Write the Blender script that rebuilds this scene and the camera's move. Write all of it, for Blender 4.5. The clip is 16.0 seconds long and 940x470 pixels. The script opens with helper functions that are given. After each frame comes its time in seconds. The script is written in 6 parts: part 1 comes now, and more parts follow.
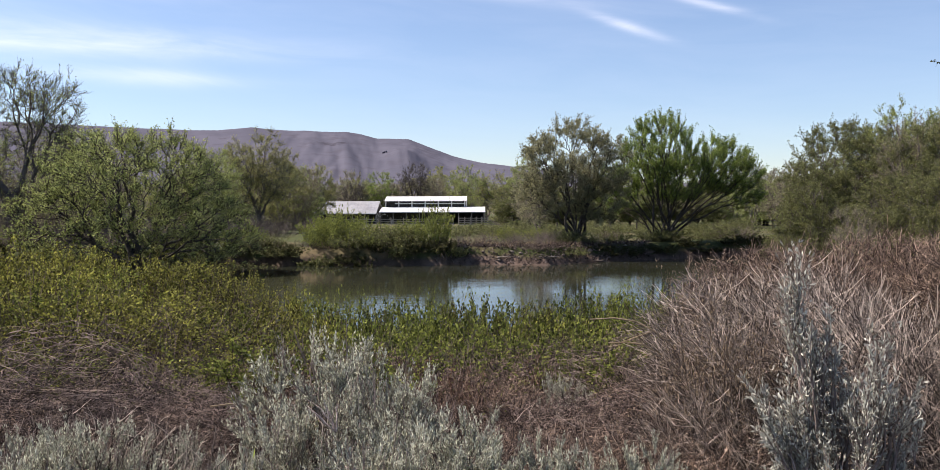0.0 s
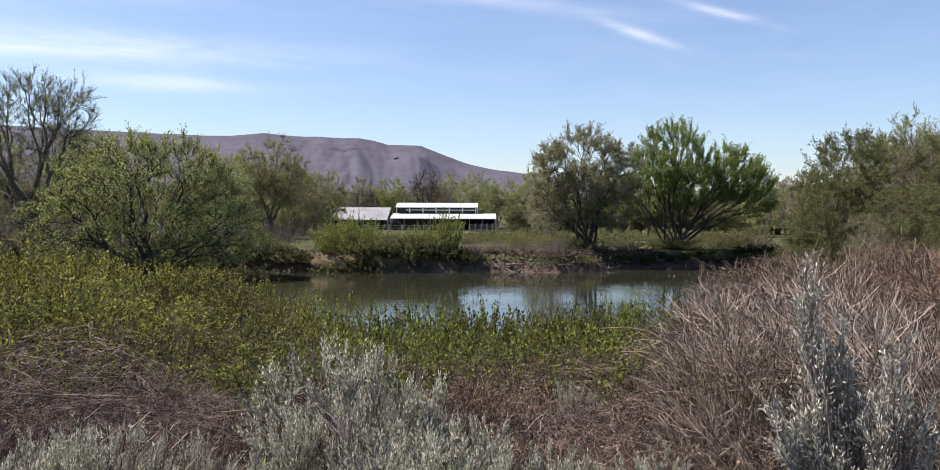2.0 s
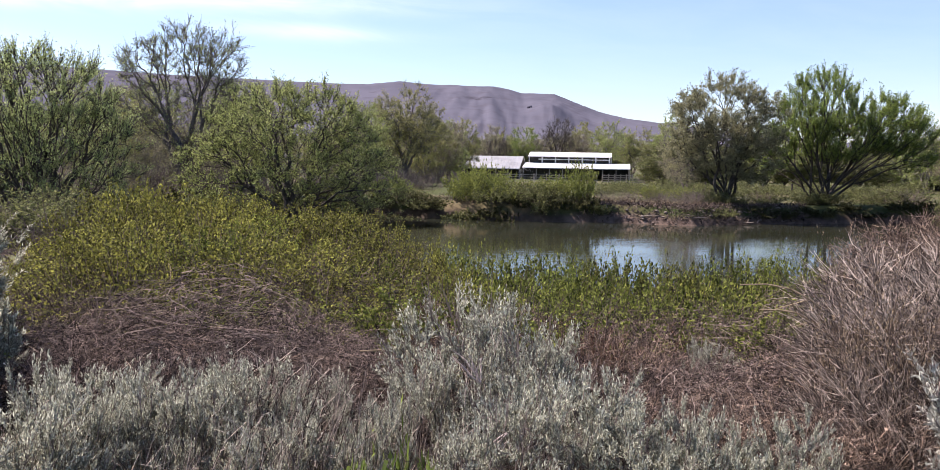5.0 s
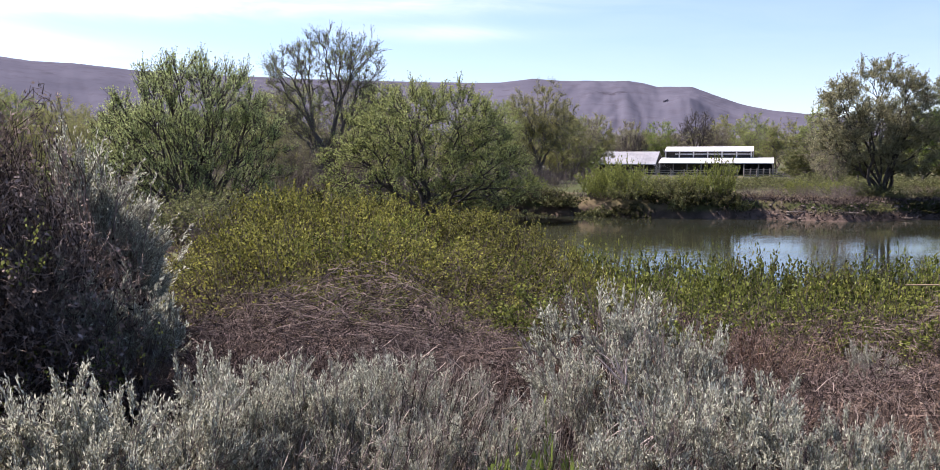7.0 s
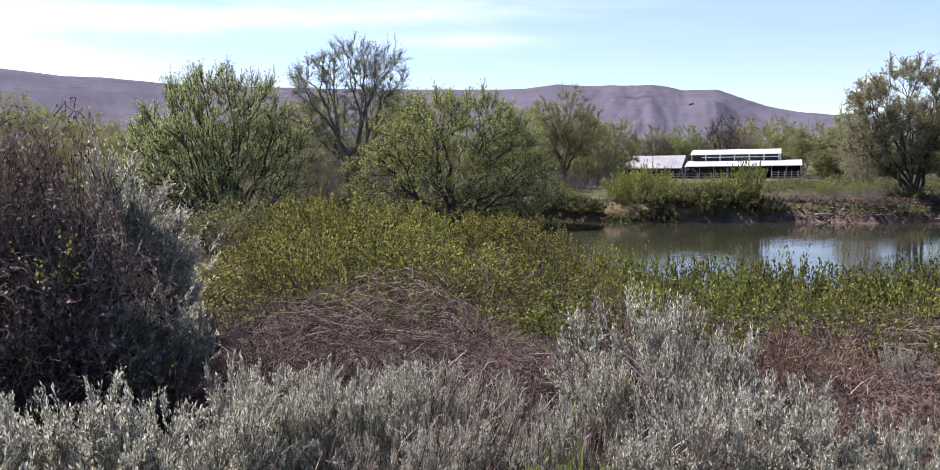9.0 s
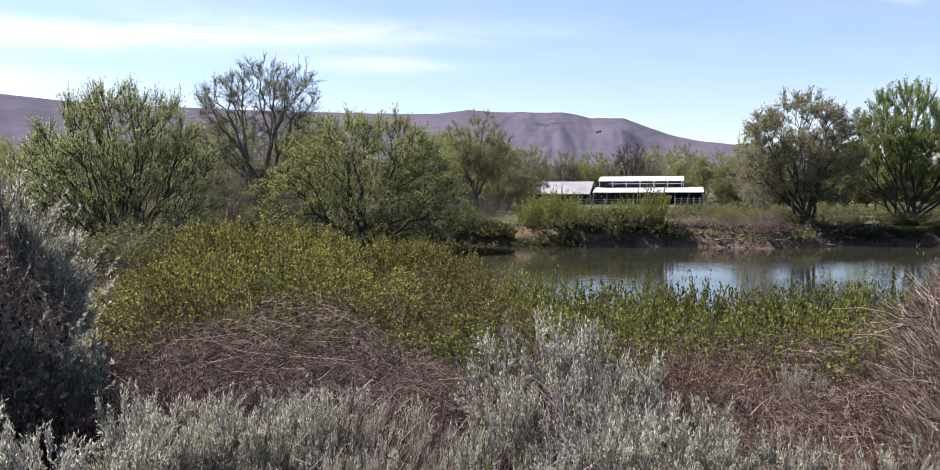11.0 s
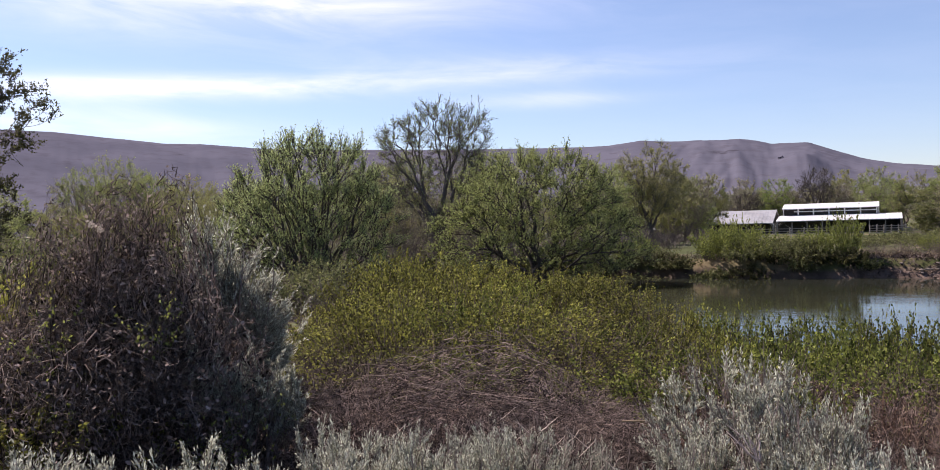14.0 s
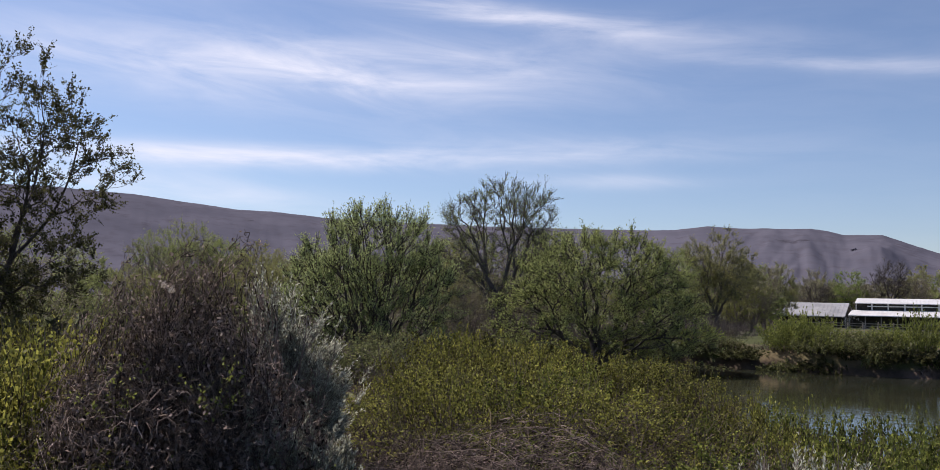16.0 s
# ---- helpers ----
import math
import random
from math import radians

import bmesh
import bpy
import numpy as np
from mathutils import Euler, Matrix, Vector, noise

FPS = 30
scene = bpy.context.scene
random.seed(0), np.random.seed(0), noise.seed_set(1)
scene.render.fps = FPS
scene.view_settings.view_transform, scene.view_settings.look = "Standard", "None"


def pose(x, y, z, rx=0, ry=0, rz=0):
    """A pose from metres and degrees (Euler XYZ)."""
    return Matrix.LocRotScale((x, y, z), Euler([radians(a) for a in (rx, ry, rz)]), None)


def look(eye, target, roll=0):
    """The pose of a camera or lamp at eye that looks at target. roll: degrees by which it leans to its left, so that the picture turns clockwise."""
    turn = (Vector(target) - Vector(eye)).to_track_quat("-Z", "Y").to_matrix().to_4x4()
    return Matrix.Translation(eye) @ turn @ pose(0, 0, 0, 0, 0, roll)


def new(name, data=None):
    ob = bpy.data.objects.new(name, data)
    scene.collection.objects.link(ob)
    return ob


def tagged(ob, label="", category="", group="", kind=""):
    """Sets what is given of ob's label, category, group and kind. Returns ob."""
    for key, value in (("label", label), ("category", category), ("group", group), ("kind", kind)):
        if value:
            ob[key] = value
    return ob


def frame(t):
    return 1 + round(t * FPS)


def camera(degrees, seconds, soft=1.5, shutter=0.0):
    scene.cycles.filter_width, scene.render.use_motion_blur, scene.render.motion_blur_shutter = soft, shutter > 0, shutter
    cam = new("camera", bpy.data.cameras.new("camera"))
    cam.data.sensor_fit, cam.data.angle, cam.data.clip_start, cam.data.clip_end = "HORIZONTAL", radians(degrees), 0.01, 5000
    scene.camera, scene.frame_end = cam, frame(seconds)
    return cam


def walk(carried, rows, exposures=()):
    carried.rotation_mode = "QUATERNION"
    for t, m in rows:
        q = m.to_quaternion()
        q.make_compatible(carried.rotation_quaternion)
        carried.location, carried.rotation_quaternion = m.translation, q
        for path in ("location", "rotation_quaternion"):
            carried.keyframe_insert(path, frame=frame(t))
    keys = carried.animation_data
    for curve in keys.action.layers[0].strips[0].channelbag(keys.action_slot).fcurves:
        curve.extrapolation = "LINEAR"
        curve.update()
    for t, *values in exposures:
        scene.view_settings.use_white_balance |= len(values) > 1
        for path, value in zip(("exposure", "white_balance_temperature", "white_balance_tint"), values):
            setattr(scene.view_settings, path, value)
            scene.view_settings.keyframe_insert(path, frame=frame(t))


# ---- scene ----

# ---- camera ----
EYE = Vector((0.0, 0.0, 4.2))          # water level is z = 0
cam = camera(58.6, 16.0, soft=0.6)


def aim(yaw, pitch, roll, dx, dy, dz):
    """A pose near EYE: yaw clockwise from +y, pitch upwards, roll, in degrees; then the sway of the arm in metres."""
    a, e = radians(yaw), radians(pitch)
    eye = EYE + Vector((dx, dy, dz))
    return look(eye, eye + Vector((math.sin(a) * math.cos(e), math.cos(a) * math.cos(e), math.sin(e))), roll)


PATH = (
    (0.0, -0.09, -1.91, -0.19, 0.000, 0.000, 0.000),
    (0.5, -0.45, -1.83, -0.31, 0.001, 0.005, 0.002),
    (1.0, -0.65, -1.62, 0.00, -0.007, 0.009, 0.006),
    (1.5, -0.80, -1.35, 0.14, -0.006, 0.001, 0.009),
    (2.0, -0.82, -1.45, 0.18, -0.006, 0.003, 0.008),
    (2.5, -0.92, -1.57, 0.52, 0.000, -0.005, 0.003),
    (3.0, -0.33, -1.72, 1.66, -0.007, -0.007, 0.003),
    (3.5, -0.81, -2.19, 0.59, 0.008, -0.001, 0.010),
    (4.0, -1.63, -3.95, 1.00, 0.002, -0.005, 0.005),
    (4.5, -5.79, -4.63, 0.95, -0.023, -0.003, 0.005),
    (5.0, -9.75, -5.01, 1.01, -0.028, 0.007, 0.006),
    (5.2, -11.15, -4.99, 0.68, -0.027, -0.004, 0.001),
    (5.7, -14.20, -5.10, 0.42, -0.042, 0.004, 0.003),
    (6.2, -16.40, -5.22, 0.24, -0.056, 0.013, 0.005),
    (6.8, -18.35, -5.27, 0.10, -0.070, 0.022, 0.006),
    (7.3, -19.67, -5.17, 0.01, -0.080, 0.028, 0.005),
    (7.5, -20.20, -4.89, 0.09, -0.083, 0.028, 0.008),
    (8.0, -21.41, -4.44, 0.02, -0.087, 0.029, 0.002),
    (8.5, -20.64, -4.74, 1.05, -0.089, 0.032, -0.003),
    (9.0, -20.65, -4.79, -0.85, -0.077, 0.019, 0.001),
    (9.5, -17.47, -4.42, -0.21, -0.061, 0.011, -0.001),
    (9.7, -16.14, -4.26, -0.10, -0.054, 0.012, -0.001),
    (10.2, -14.00, -3.95, -0.05, -0.058, 0.025, -0.001),
    (10.7, -13.95, -3.50, -0.15, -0.070, 0.045, -0.002),
    (11.3, -15.85, -2.95, -0.40, -0.086, 0.072, -0.002),
    (11.8, -18.14, -2.70, -0.63, -0.098, 0.087, -0.002),
    (12.0, -19.10, -2.65, -0.70, -0.103, 0.088, -0.001),
    (12.5, -21.05, -2.47, -0.47, -0.105, 0.077, 0.003),
    (13.0, -22.92, -2.13, -0.91, -0.106, 0.062, 0.004),
    (13.5, -24.25, -1.93, -1.04, -0.100, 0.062, 0.004),
    (14.0, -26.33, -0.70, -1.61, -0.111, 0.044, 0.027),
    (14.5, -30.29, 2.51, -1.23, -0.123, 0.059, 0.026),
    (15.0, -30.35, 3.79, 0.39, -0.123, 0.057, 0.023),
    (15.5, -30.48, 4.02, 1.58, -0.131, 0.046, 0.027),
    (15.9, -30.50, 4.10, 1.50, -0.131, 0.046, 0.027),
    (16.0, -30.55, 4.56, 1.21, -0.131, 0.046, 0.027),
)
EXPOSURES = ((0.0, 0.86, 6540, 18), (3.0, 0.85, 6420, 18), (4.0, 1.00, 6640, 20), (5.2, 1.18, 6330, 24), (7.3, 1.14, 6240, 25), (9.7, 1.16, 6220, 26), (12.0, 1.01, 6480, 24), (13.5, 0.93, 6260, 27), (14.0, 0.77, 6440, 25), (14.5, 0.49, 6350, 21), (16.0, 0.29, 6350, 20))
walk(cam, [(t, aim(*row)) for t, *row in PATH], EXPOSURES)

# ---- world, sun ----
SUN_AZ, SUN_EL = -80.0, 52.0


def nodes_of(tree):
    def add(kind, inputs=None, operation="", data_type="", use_clamp=False):
        n = tree.nodes.new(kind)
        if operation:
            n.operation = operation
            n.use_clamp = use_clamp
        if data_type:
            n.data_type = data_type
        for k, v in (inputs or {}).items():
            if isinstance(v, bpy.types.NodeSocket):
                tree.links.new(v, n.inputs[k])
            else:
                n.inputs[k].default_value = v
        return n
    return add


def math_node(add, op, a, b=0.0, c=0.0, clamp=False):
    return add("ShaderNodeMath", {0: a, 1: b, 2: c}, operation=op, use_clamp=clamp).outputs[0]


def build_world():
    w = bpy.data.worlds.new("sky")
    scene.world = w
    w.use_nodes = True
    t = w.node_tree
    t.nodes.clear()
    add = nodes_of(t)
    sky = add("ShaderNodeTexSky")
    sky.sky_type, sky.sun_disc = "NISHITA", False
    sky.sun_elevation, sky.sun_rotation = radians(SUN_EL), radians(SUN_AZ)
    sky.altitude, sky.air_density, sky.dust_density, sky.ozone_density = 300.0, 1.0, 0.5, 3.2
    xyz = add("ShaderNodeSeparateXYZ", {0: add("ShaderNodeTexCoord").outputs["Generated"]}).outputs
    deg = 180 / math.pi
    az = math_node(add, "MULTIPLY", math_node(add, "ARCTAN2", xyz[0], xyz[1]), deg)
    el = math_node(add, "MULTIPLY", math_node(add, "ARCSINE", xyz[2]), deg)
    # fibrous cirrus: noise stretched along nearly level streaks
    tilt = math_node(add, "MULTIPLY_ADD", az, 0.06, el)
    vec = add("ShaderNodeCombineXYZ", {0: math_node(add, "MULTIPLY", az, 0.09), 1: math_node(add, "MULTIPLY", tilt, 0.50)}).outputs[0]
    fib = add("ShaderNodeTexNoise", {"Vector": vec, "Scale": 1.0, "Detail": 7.0, "Roughness": 0.6, "Distortion": 0.5}).outputs[0]
    fib = add("ShaderNodeMapRange", {0: fib, 1: 0.36, 2: 0.72}).outputs[0]
    # cirrus streaks: azimuth, elevation, half length, half thickness, slope, strength
    streaks = ((-42, 15.2, 18, 2.3, 0.02, 1.0), (-44, 9.3, 18, 0.75, 0.03, 1.0), (-28, 19.2, 14, 0.8, -0.12, 0.8),
               (-52, 7.2, 12, 1.0, -0.08, 0.6), (-22, 8.3, 6, 0.5, 0.0, 0.4), (-24, 10.6, 12, 0.9, -0.03, 0.32), (-60, 20.0, 14, 1.5, 0.05, 0.5),
               (10.4, 11.9, 2.4, 0.32, -0.36, 0.55), (15.6, 13.0, 3.0, 0.28, -0.32, 0.5), (-6, 15.2, 12, 0.5, -0.13, 0.4), (10, 13.0, 38, 11.0, 0.0, 0.07))
    total = None
    for a0, e0, la, le, slope, power in streaks:
        da = math_node(add, "SUBTRACT", az, a0)
        de = math_node(add, "SUBTRACT", math_node(add, "MULTIPLY_ADD", da, -slope, el), e0)
        q = math_node(add, "ADD", math_node(add, "POWER", math_node(add, "ABSOLUTE", math_node(add, "DIVIDE", da, la)), 2.0),
                      math_node(add, "POWER", math_node(add, "ABSOLUTE", math_node(add, "DIVIDE", de, le)), 2.0))
        g = math_node(add, "MULTIPLY", math_node(add, "EXPONENT", math_node(add, "MULTIPLY", q, -1.0)), power)
        total = g if total is None else math_node(add, "ADD", total, g)
    cloud = math_node(add, "MULTIPLY", total, math_node(add, "MULTIPLY_ADD", fib, 0.72, 0.25), clamp=True)
    white = add("ShaderNodeMix", {0: cloud, 6: sky.outputs[0], 7: (9.0, 9.2, 9.6, 1)}, data_type="RGBA").outputs[2]
    bg = add("ShaderNodeBackground", {0: white, 1: 0.086})
    t.links.new(bg.outputs[0], add("ShaderNodeOutputWorld").inputs[0])


build_world()
lamp = bpy.data.lights.new("sun", "SUN")
lamp.energy, lamp.angle, lamp.color = 5.0, radians(0.53), (1.0, 0.92, 0.80)
sun = new("sun", lamp)
sa, se = radians(SUN_AZ), radians(SUN_EL)
sun.matrix_world = look((60 * math.sin(sa) * math.cos(se), 60 * math.cos(sa) * math.cos(se), 60 * math.sin(se)), (0, 0, 0))


# ---- materials ----
def material(name, dark, light, scale=3.0, rough=0.85, island=0.0, translucent=0.0, bump=0.0, bump_scale=40.0, stains=None, coord="Object", spec=0.3, metal=0.0, per_thing=0.0, skew=1.0):
    """Noise of two scales between two base colours; island: spread of tone from piece to piece; stains: a third colour in patches."""
    m = bpy.data.materials.new(name)
    m.use_nodes = True
    t = m.node_tree
    t.nodes.clear()
    add = nodes_of(t)
    pos = add("ShaderNodeTexCoord").outputs[coord]
    big = add("ShaderNodeTexNoise", {"Vector": pos, "Scale": scale, "Detail": 4.0, "Roughness": 0.6}).outputs[0]
    fine = add("ShaderNodeTexNoise", {"Vector": pos, "Scale": scale * 9, "Detail": 3.0}).outputs[0]
    f = math_node(add, "ADD", math_node(add, "MULTIPLY", big, 0.62), math_node(add, "MULTIPLY", fine, 0.38))
    f = add("ShaderNodeMapRange", {0: f, 1: 0.36, 2: 0.64}).outputs[0]
    if island:
        rnd = add("ShaderNodeNewGeometry").outputs["Random Per Island"]
        f = add("ShaderNodeMix", {0: island, 2: f, 3: rnd}).outputs[0]
    if per_thing:
        rnd = add("ShaderNodeObjectInfo").outputs["Random"]
        f = add("ShaderNodeMix", {0: per_thing, 2: f, 3: rnd}).outputs[0]
    if skew != 1.0:
        f = math_node(add, "POWER", f, skew)
    col = add("ShaderNodeMix", {0: f, 6: (*dark, 1), 7: (*light, 1)}, data_type="RGBA").outputs[2]
    if stains:
        third, s_scale, lo, hi = stains
        p = add("ShaderNodeTexNoise", {"Vector": pos, "Scale": s_scale, "Detail": 5.0, "Roughness": 0.65}).outputs[0]
        p = add("ShaderNodeMapRange", {0: p, 1: lo, 2: hi}).outputs[0]
        col = add("ShaderNodeMix", {0: p, 6: col, 7: (*third, 1)}, data_type="RGBA").outputs[2]
    b = add("ShaderNodeBsdfPrincipled", {"Base Color": col, "Roughness": rough, "Specular IOR Level": spec, "Metallic": metal})
    if bump:
        n = add("ShaderNodeTexNoise", {"Vector": pos, "Scale": bump_scale, "Detail": 4.0}).outputs[0]
        t.links.new(add("ShaderNodeBump", {"Height": n, "Strength": bump, "Distance": 0.02}).outputs[0], b.inputs["Normal"])
    out = b.outputs[0]
    if translucent:
        tr = add("ShaderNodeBsdfTranslucent", {0: col}).outputs[0]
        out = add("ShaderNodeMixShader", {0: translucent, 1: out, 2: tr}).outputs[0]
    t.links.new(out, add("ShaderNodeOutputMaterial").inputs[0])
    return m


BARK = material("bark", (0.028, 0.023, 0.020), (0.095, 0.082, 0.07), 4.0, 0.9, bump=0.5)
LEAF_WILLOW = material("willow_leaf", (0.165, 0.205, 0.075), (0.49, 0.57, 0.245), 1.0, 0.7, island=0.7, translucent=0.5, spec=0.15, skew=1.1)
BARK_GREY = material("grey_bark", (0.06, 0.052, 0.047), (0.15, 0.132, 0.118), 4.0, 0.9, bump=0.5)
BARK_PALE = material("pale_bark", (0.10, 0.09, 0.08), (0.26, 0.23, 0.20), 4.0, 0.9, bump=0.5)
TWIG_MAUVE = material("mauve_twig", (0.085, 0.066, 0.06), (0.23, 0.185, 0.168), 2.0, 0.9, island=0.5)
LEAF_OLIVE = material("olive_leaf", (0.14, 0.165, 0.052), (0.445, 0.505, 0.185), 1.0, 0.7, island=0.7, translucent=0.5, spec=0.15, skew=1.2)
# yellow-green leaf, lightened and dulled to carry the skyline's haze
LEAF_SPRING_HAZED = material("spring_leaf_hazed", (0.15, 0.15, 0.055), (0.43, 0.435, 0.175), 1.0, 0.7, island=0.7, translucent=0.5, spec=0.15, skew=1.2)
LEAF_BRIGHT = material("bright_leaf", (0.10, 0.15, 0.03), (0.37, 0.46, 0.12), 1.0, 0.7, island=0.7, translucent=0.5, spec=0.15, skew=1.2)
LEAF_BRONZE = material("bronze_leaf", (0.13, 0.13, 0.07), (0.46, 0.45, 0.26), 1.0, 0.7, island=0.7, translucent=0.5, spec=0.15, skew=1.2)
LEAF_GROVE = material("grove_leaf", (0.062, 0.068, 0.027), (0.29, 0.305, 0.125), 1.0, 0.7, island=0.7, translucent=0.45, spec=0.15, skew=1.3)
LEAF_DARK = material("dark_leaf", (0.03, 0.033, 0.012), (0.12, 0.12, 0.055), 1.0, 0.7, island=0.7, translucent=0.5, spec=0.15, skew=1.3)
LEAF_BANK = material("bank_leaf", (0.11, 0.13, 0.03), (0.37, 0.41, 0.115), 1.0, 0.7, island=0.8, translucent=0.45, spec=0.15, skew=1.3)
LEAF_SHRUB = material("shrub_leaf", (0.03, 0.03, 0.008), (0.47, 0.47, 0.105), 1.0, 0.7, island=0.92, translucent=0.45, spec=0.15, skew=1.8, per_thing=0.3)
LEAF_SHRUB2 = material("green_shrub_leaf", (0.024, 0.034, 0.007), (0.37, 0.41, 0.09), 1.0, 0.7, island=0.92, translucent=0.45, spec=0.15, skew=1.9, per_thing=0.3)
LEAF_SAGE = material("sage_leaf", (0.165, 0.17, 0.125), (0.78, 0.79, 0.63), 3.0, 0.8, island=0.88, translucent=0.45, spec=0.15, skew=1.4)
LEAF_SILVER = material("silver_leaf", (0.15, 0.155, 0.125), (0.78, 0.78, 0.67), 3.0, 0.6, island=0.85, translucent=0.3, spec=0.3, skew=1.25)
WOOD_SAGE = material("sage_wood", (0.08, 0.062, 0.052), (0.36, 0.3, 0.265), 6.0, 0.9, island=0.6, spec=0.15)
DRY_BROWN = material("dry_brown_stem", (0.020, 0.0145, 0.0125), (0.25, 0.196, 0.17), 1.2, 0.9, island=0.8, spec=0.15, skew=1.6)
DRY_MAUVE = material("dry_mauve_stem", (0.022, 0.016, 0.014), (0.80, 0.67, 0.56), 1.2, 0.9, island=0.92, spec=0.15, skew=2.3)
DRY_HEAP = material("dead_vine", (0.019, 0.0135, 0.012), (0.44, 0.34, 0.295), 1.2, 0.9, island=0.9, spec=0.15, skew=2.6)
VINE_RED = material("dead_red_vine", (0.036, 0.027, 0.024), (0.52, 0.42, 0.36), 1.2, 0.9, island=0.9, spec=0.15, skew=1.5, translucent=0.35)
VINE_PALE = material("pale_dead_vine", (0.05, 0.038, 0.034), (0.41, 0.325, 0.28), 1.2, 0.9, island=0.85, spec=0.15, skew=1.5)
STEM_PALE = material("bleached_stem", (0.26, 0.21, 0.19), (0.52, 0.44, 0.40), 6.0, 0.85, bump=0.3)
DRY_TAN = material("dry_tan_brush", (0.045, 0.030, 0.024), (0.50, 0.37, 0.28), 1.2, 0.9, island=0.9, spec=0.15, skew=2.2)
DRY_STRAW = material("dry_straw", (0.09, 0.06, 0.035), (0.42, 0.33, 0.22), 1.2, 0.9, island=0.7, spec=0.15, skew=1.3)
DRY_RED = material("rusty_stem", (0.055, 0.030, 0.020), (0.25, 0.155, 0.105), 1.2, 0.9, island=0.7, spec=0.15, skew=1.3)
PETAL = material("petal", (0.42, 0.36, 0.29), (0.62, 0.55, 0.46), 5.0, 0.6, translucent=0.3)
STONE = material("stone", (0.09, 0.072, 0.06), (0.24, 0.20, 0.17), 2.0, 0.85, bump=0.6, bump_scale=10, per_thing=0.4)
DRIFT = material("driftwood", (0.10, 0.08, 0.065), (0.30, 0.25, 0.21), 3.0, 0.85, bump=0.4)
ROOF_METAL = material("white_metal_roof", (0.50, 0.50, 0.50), (0.66, 0.66, 0.66), 0.3, 0.45, stains=((0.46, 0.40, 0.36), 0.35, 0.56, 0.75))
ROOF_OLD = material("weathered_metal_roof", (0.22, 0.222, 0.23), (0.36, 0.365, 0.375), 0.35, 0.5, stains=((0.31, 0.30, 0.30), 0.3, 0.5, 0.75))
# dark boards, also the panels that stand for shade inside the barn
BOARD_AND_SHADE = material("dark_board_and_shade", (0.03, 0.028, 0.026), (0.075, 0.068, 0.06), 1.5, 0.85)
BOARD_GREY = material("grey_board", (0.18, 0.165, 0.15), (0.34, 0.31, 0.28), 2.0, 0.85)
PAINT_WHITE = material("white_paint", (0.62, 0.62, 0.60), (0.80, 0.80, 0.78), 1.5, 0.6)
WALL_PALE = material("pale_siding", (0.46, 0.45, 0.43), (0.62, 0.61, 0.58), 0.6, 0.7)
# rock colour tinted blue-mauve to sit in the hills' painted haze
CRAG = material("hazed_crag_rock", (0.075, 0.072, 0.092), (0.10, 0.096, 0.118), 0.05, 1.0, spec=0.0)
STEEL = material("galvanised_pipe", (0.28, 0.28, 0.28), (0.45, 0.45, 0.45), 3.0, 0.5, metal=0.5)


def ground_material():
    m = bpy.data.materials.new("ground_cover")
    m.use_nodes = True
    t = m.node_tree
    t.nodes.clear()
    add = nodes_of(t)
    geo = add("ShaderNodeNewGeometry")
    pos = geo.outputs["Position"]
    xyz = add("ShaderNodeSeparateXYZ", {0: pos}).outputs

    def noise_at(scale, detail=5.0, lo=0.35, hi=0.65):
        n = add("ShaderNodeTexNoise", {"Vector": pos, "Scale": scale, "Detail": detail, "Roughness": 0.65}).outputs[0]
        return add("ShaderNodeMapRange", {0: n, 1: lo, 2: hi}).outputs[0]

    def mix(f, a, b):
        return add("ShaderNodeMix", {0: f, 6: a if isinstance(a, bpy.types.NodeSocket) else (*a, 1),
                                     7: b if isinstance(b, bpy.types.NodeSocket) else (*b, 1)}, data_type="RGBA").outputs[2]
    grass = mix(noise_at(1.7), mix(noise_at(0.07, 3.0), (0.027, 0.042, 0.010), (0.047, 0.064, 0.017)), (0.068, 0.070, 0.027))
    grass = mix(noise_at(0.16, 5.0, 0.50, 0.66), grass, (0.15, 0.115, 0.068))
    litter = mix(noise_at(2.2), (0.025, 0.018, 0.013), (0.09, 0.065, 0.05))
    litter = mix(noise_at(0.8, 5.0, 0.58, 0.7), litter, (0.11, 0.12, 0.05))
    # west bank soil darkened for the undercut's shade; the beach stays paler
    shaded_soil = mix(noise_at(1.1), (0.035, 0.027, 0.02), (0.09, 0.068, 0.05))
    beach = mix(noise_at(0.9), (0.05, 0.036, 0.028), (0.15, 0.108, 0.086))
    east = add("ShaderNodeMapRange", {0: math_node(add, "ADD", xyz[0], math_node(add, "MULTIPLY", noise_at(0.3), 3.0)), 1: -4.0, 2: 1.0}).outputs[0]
    mud = mix(east, shaded_soil, beach)
    far = add("ShaderNodeMapRange", {0: math_node(add, "ADD", xyz[1], math_node(add, "MULTIPLY", noise_at(0.3), 6.0)), 1: 40.0, 2: 48.0}).outputs[0]
    low = add("ShaderNodeMapRange", {0: math_node(add, "ADD", xyz[2], math_node(add, "MULTIPLY", noise_at(0.5), 0.4)), 1: 0.6, 2: 0.95}).outputs[0]
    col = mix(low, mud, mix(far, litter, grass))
    n = add("ShaderNodeTexNoise", {"Vector": pos, "Scale": 7.0, "Detail": 6.0}).outputs[0]
    b = add("ShaderNodeBsdfPrincipled", {"Base Color": col, "Roughness": 0.95, "Specular IOR Level": 0.15,
                                         "Normal": add("ShaderNodeBump", {"Height": n, "Strength": 0.6, "Distance": 0.06}).outputs[0]})
    t.links.new(b.outputs[0], add("ShaderNodeOutputMaterial").inputs[0])
    return m


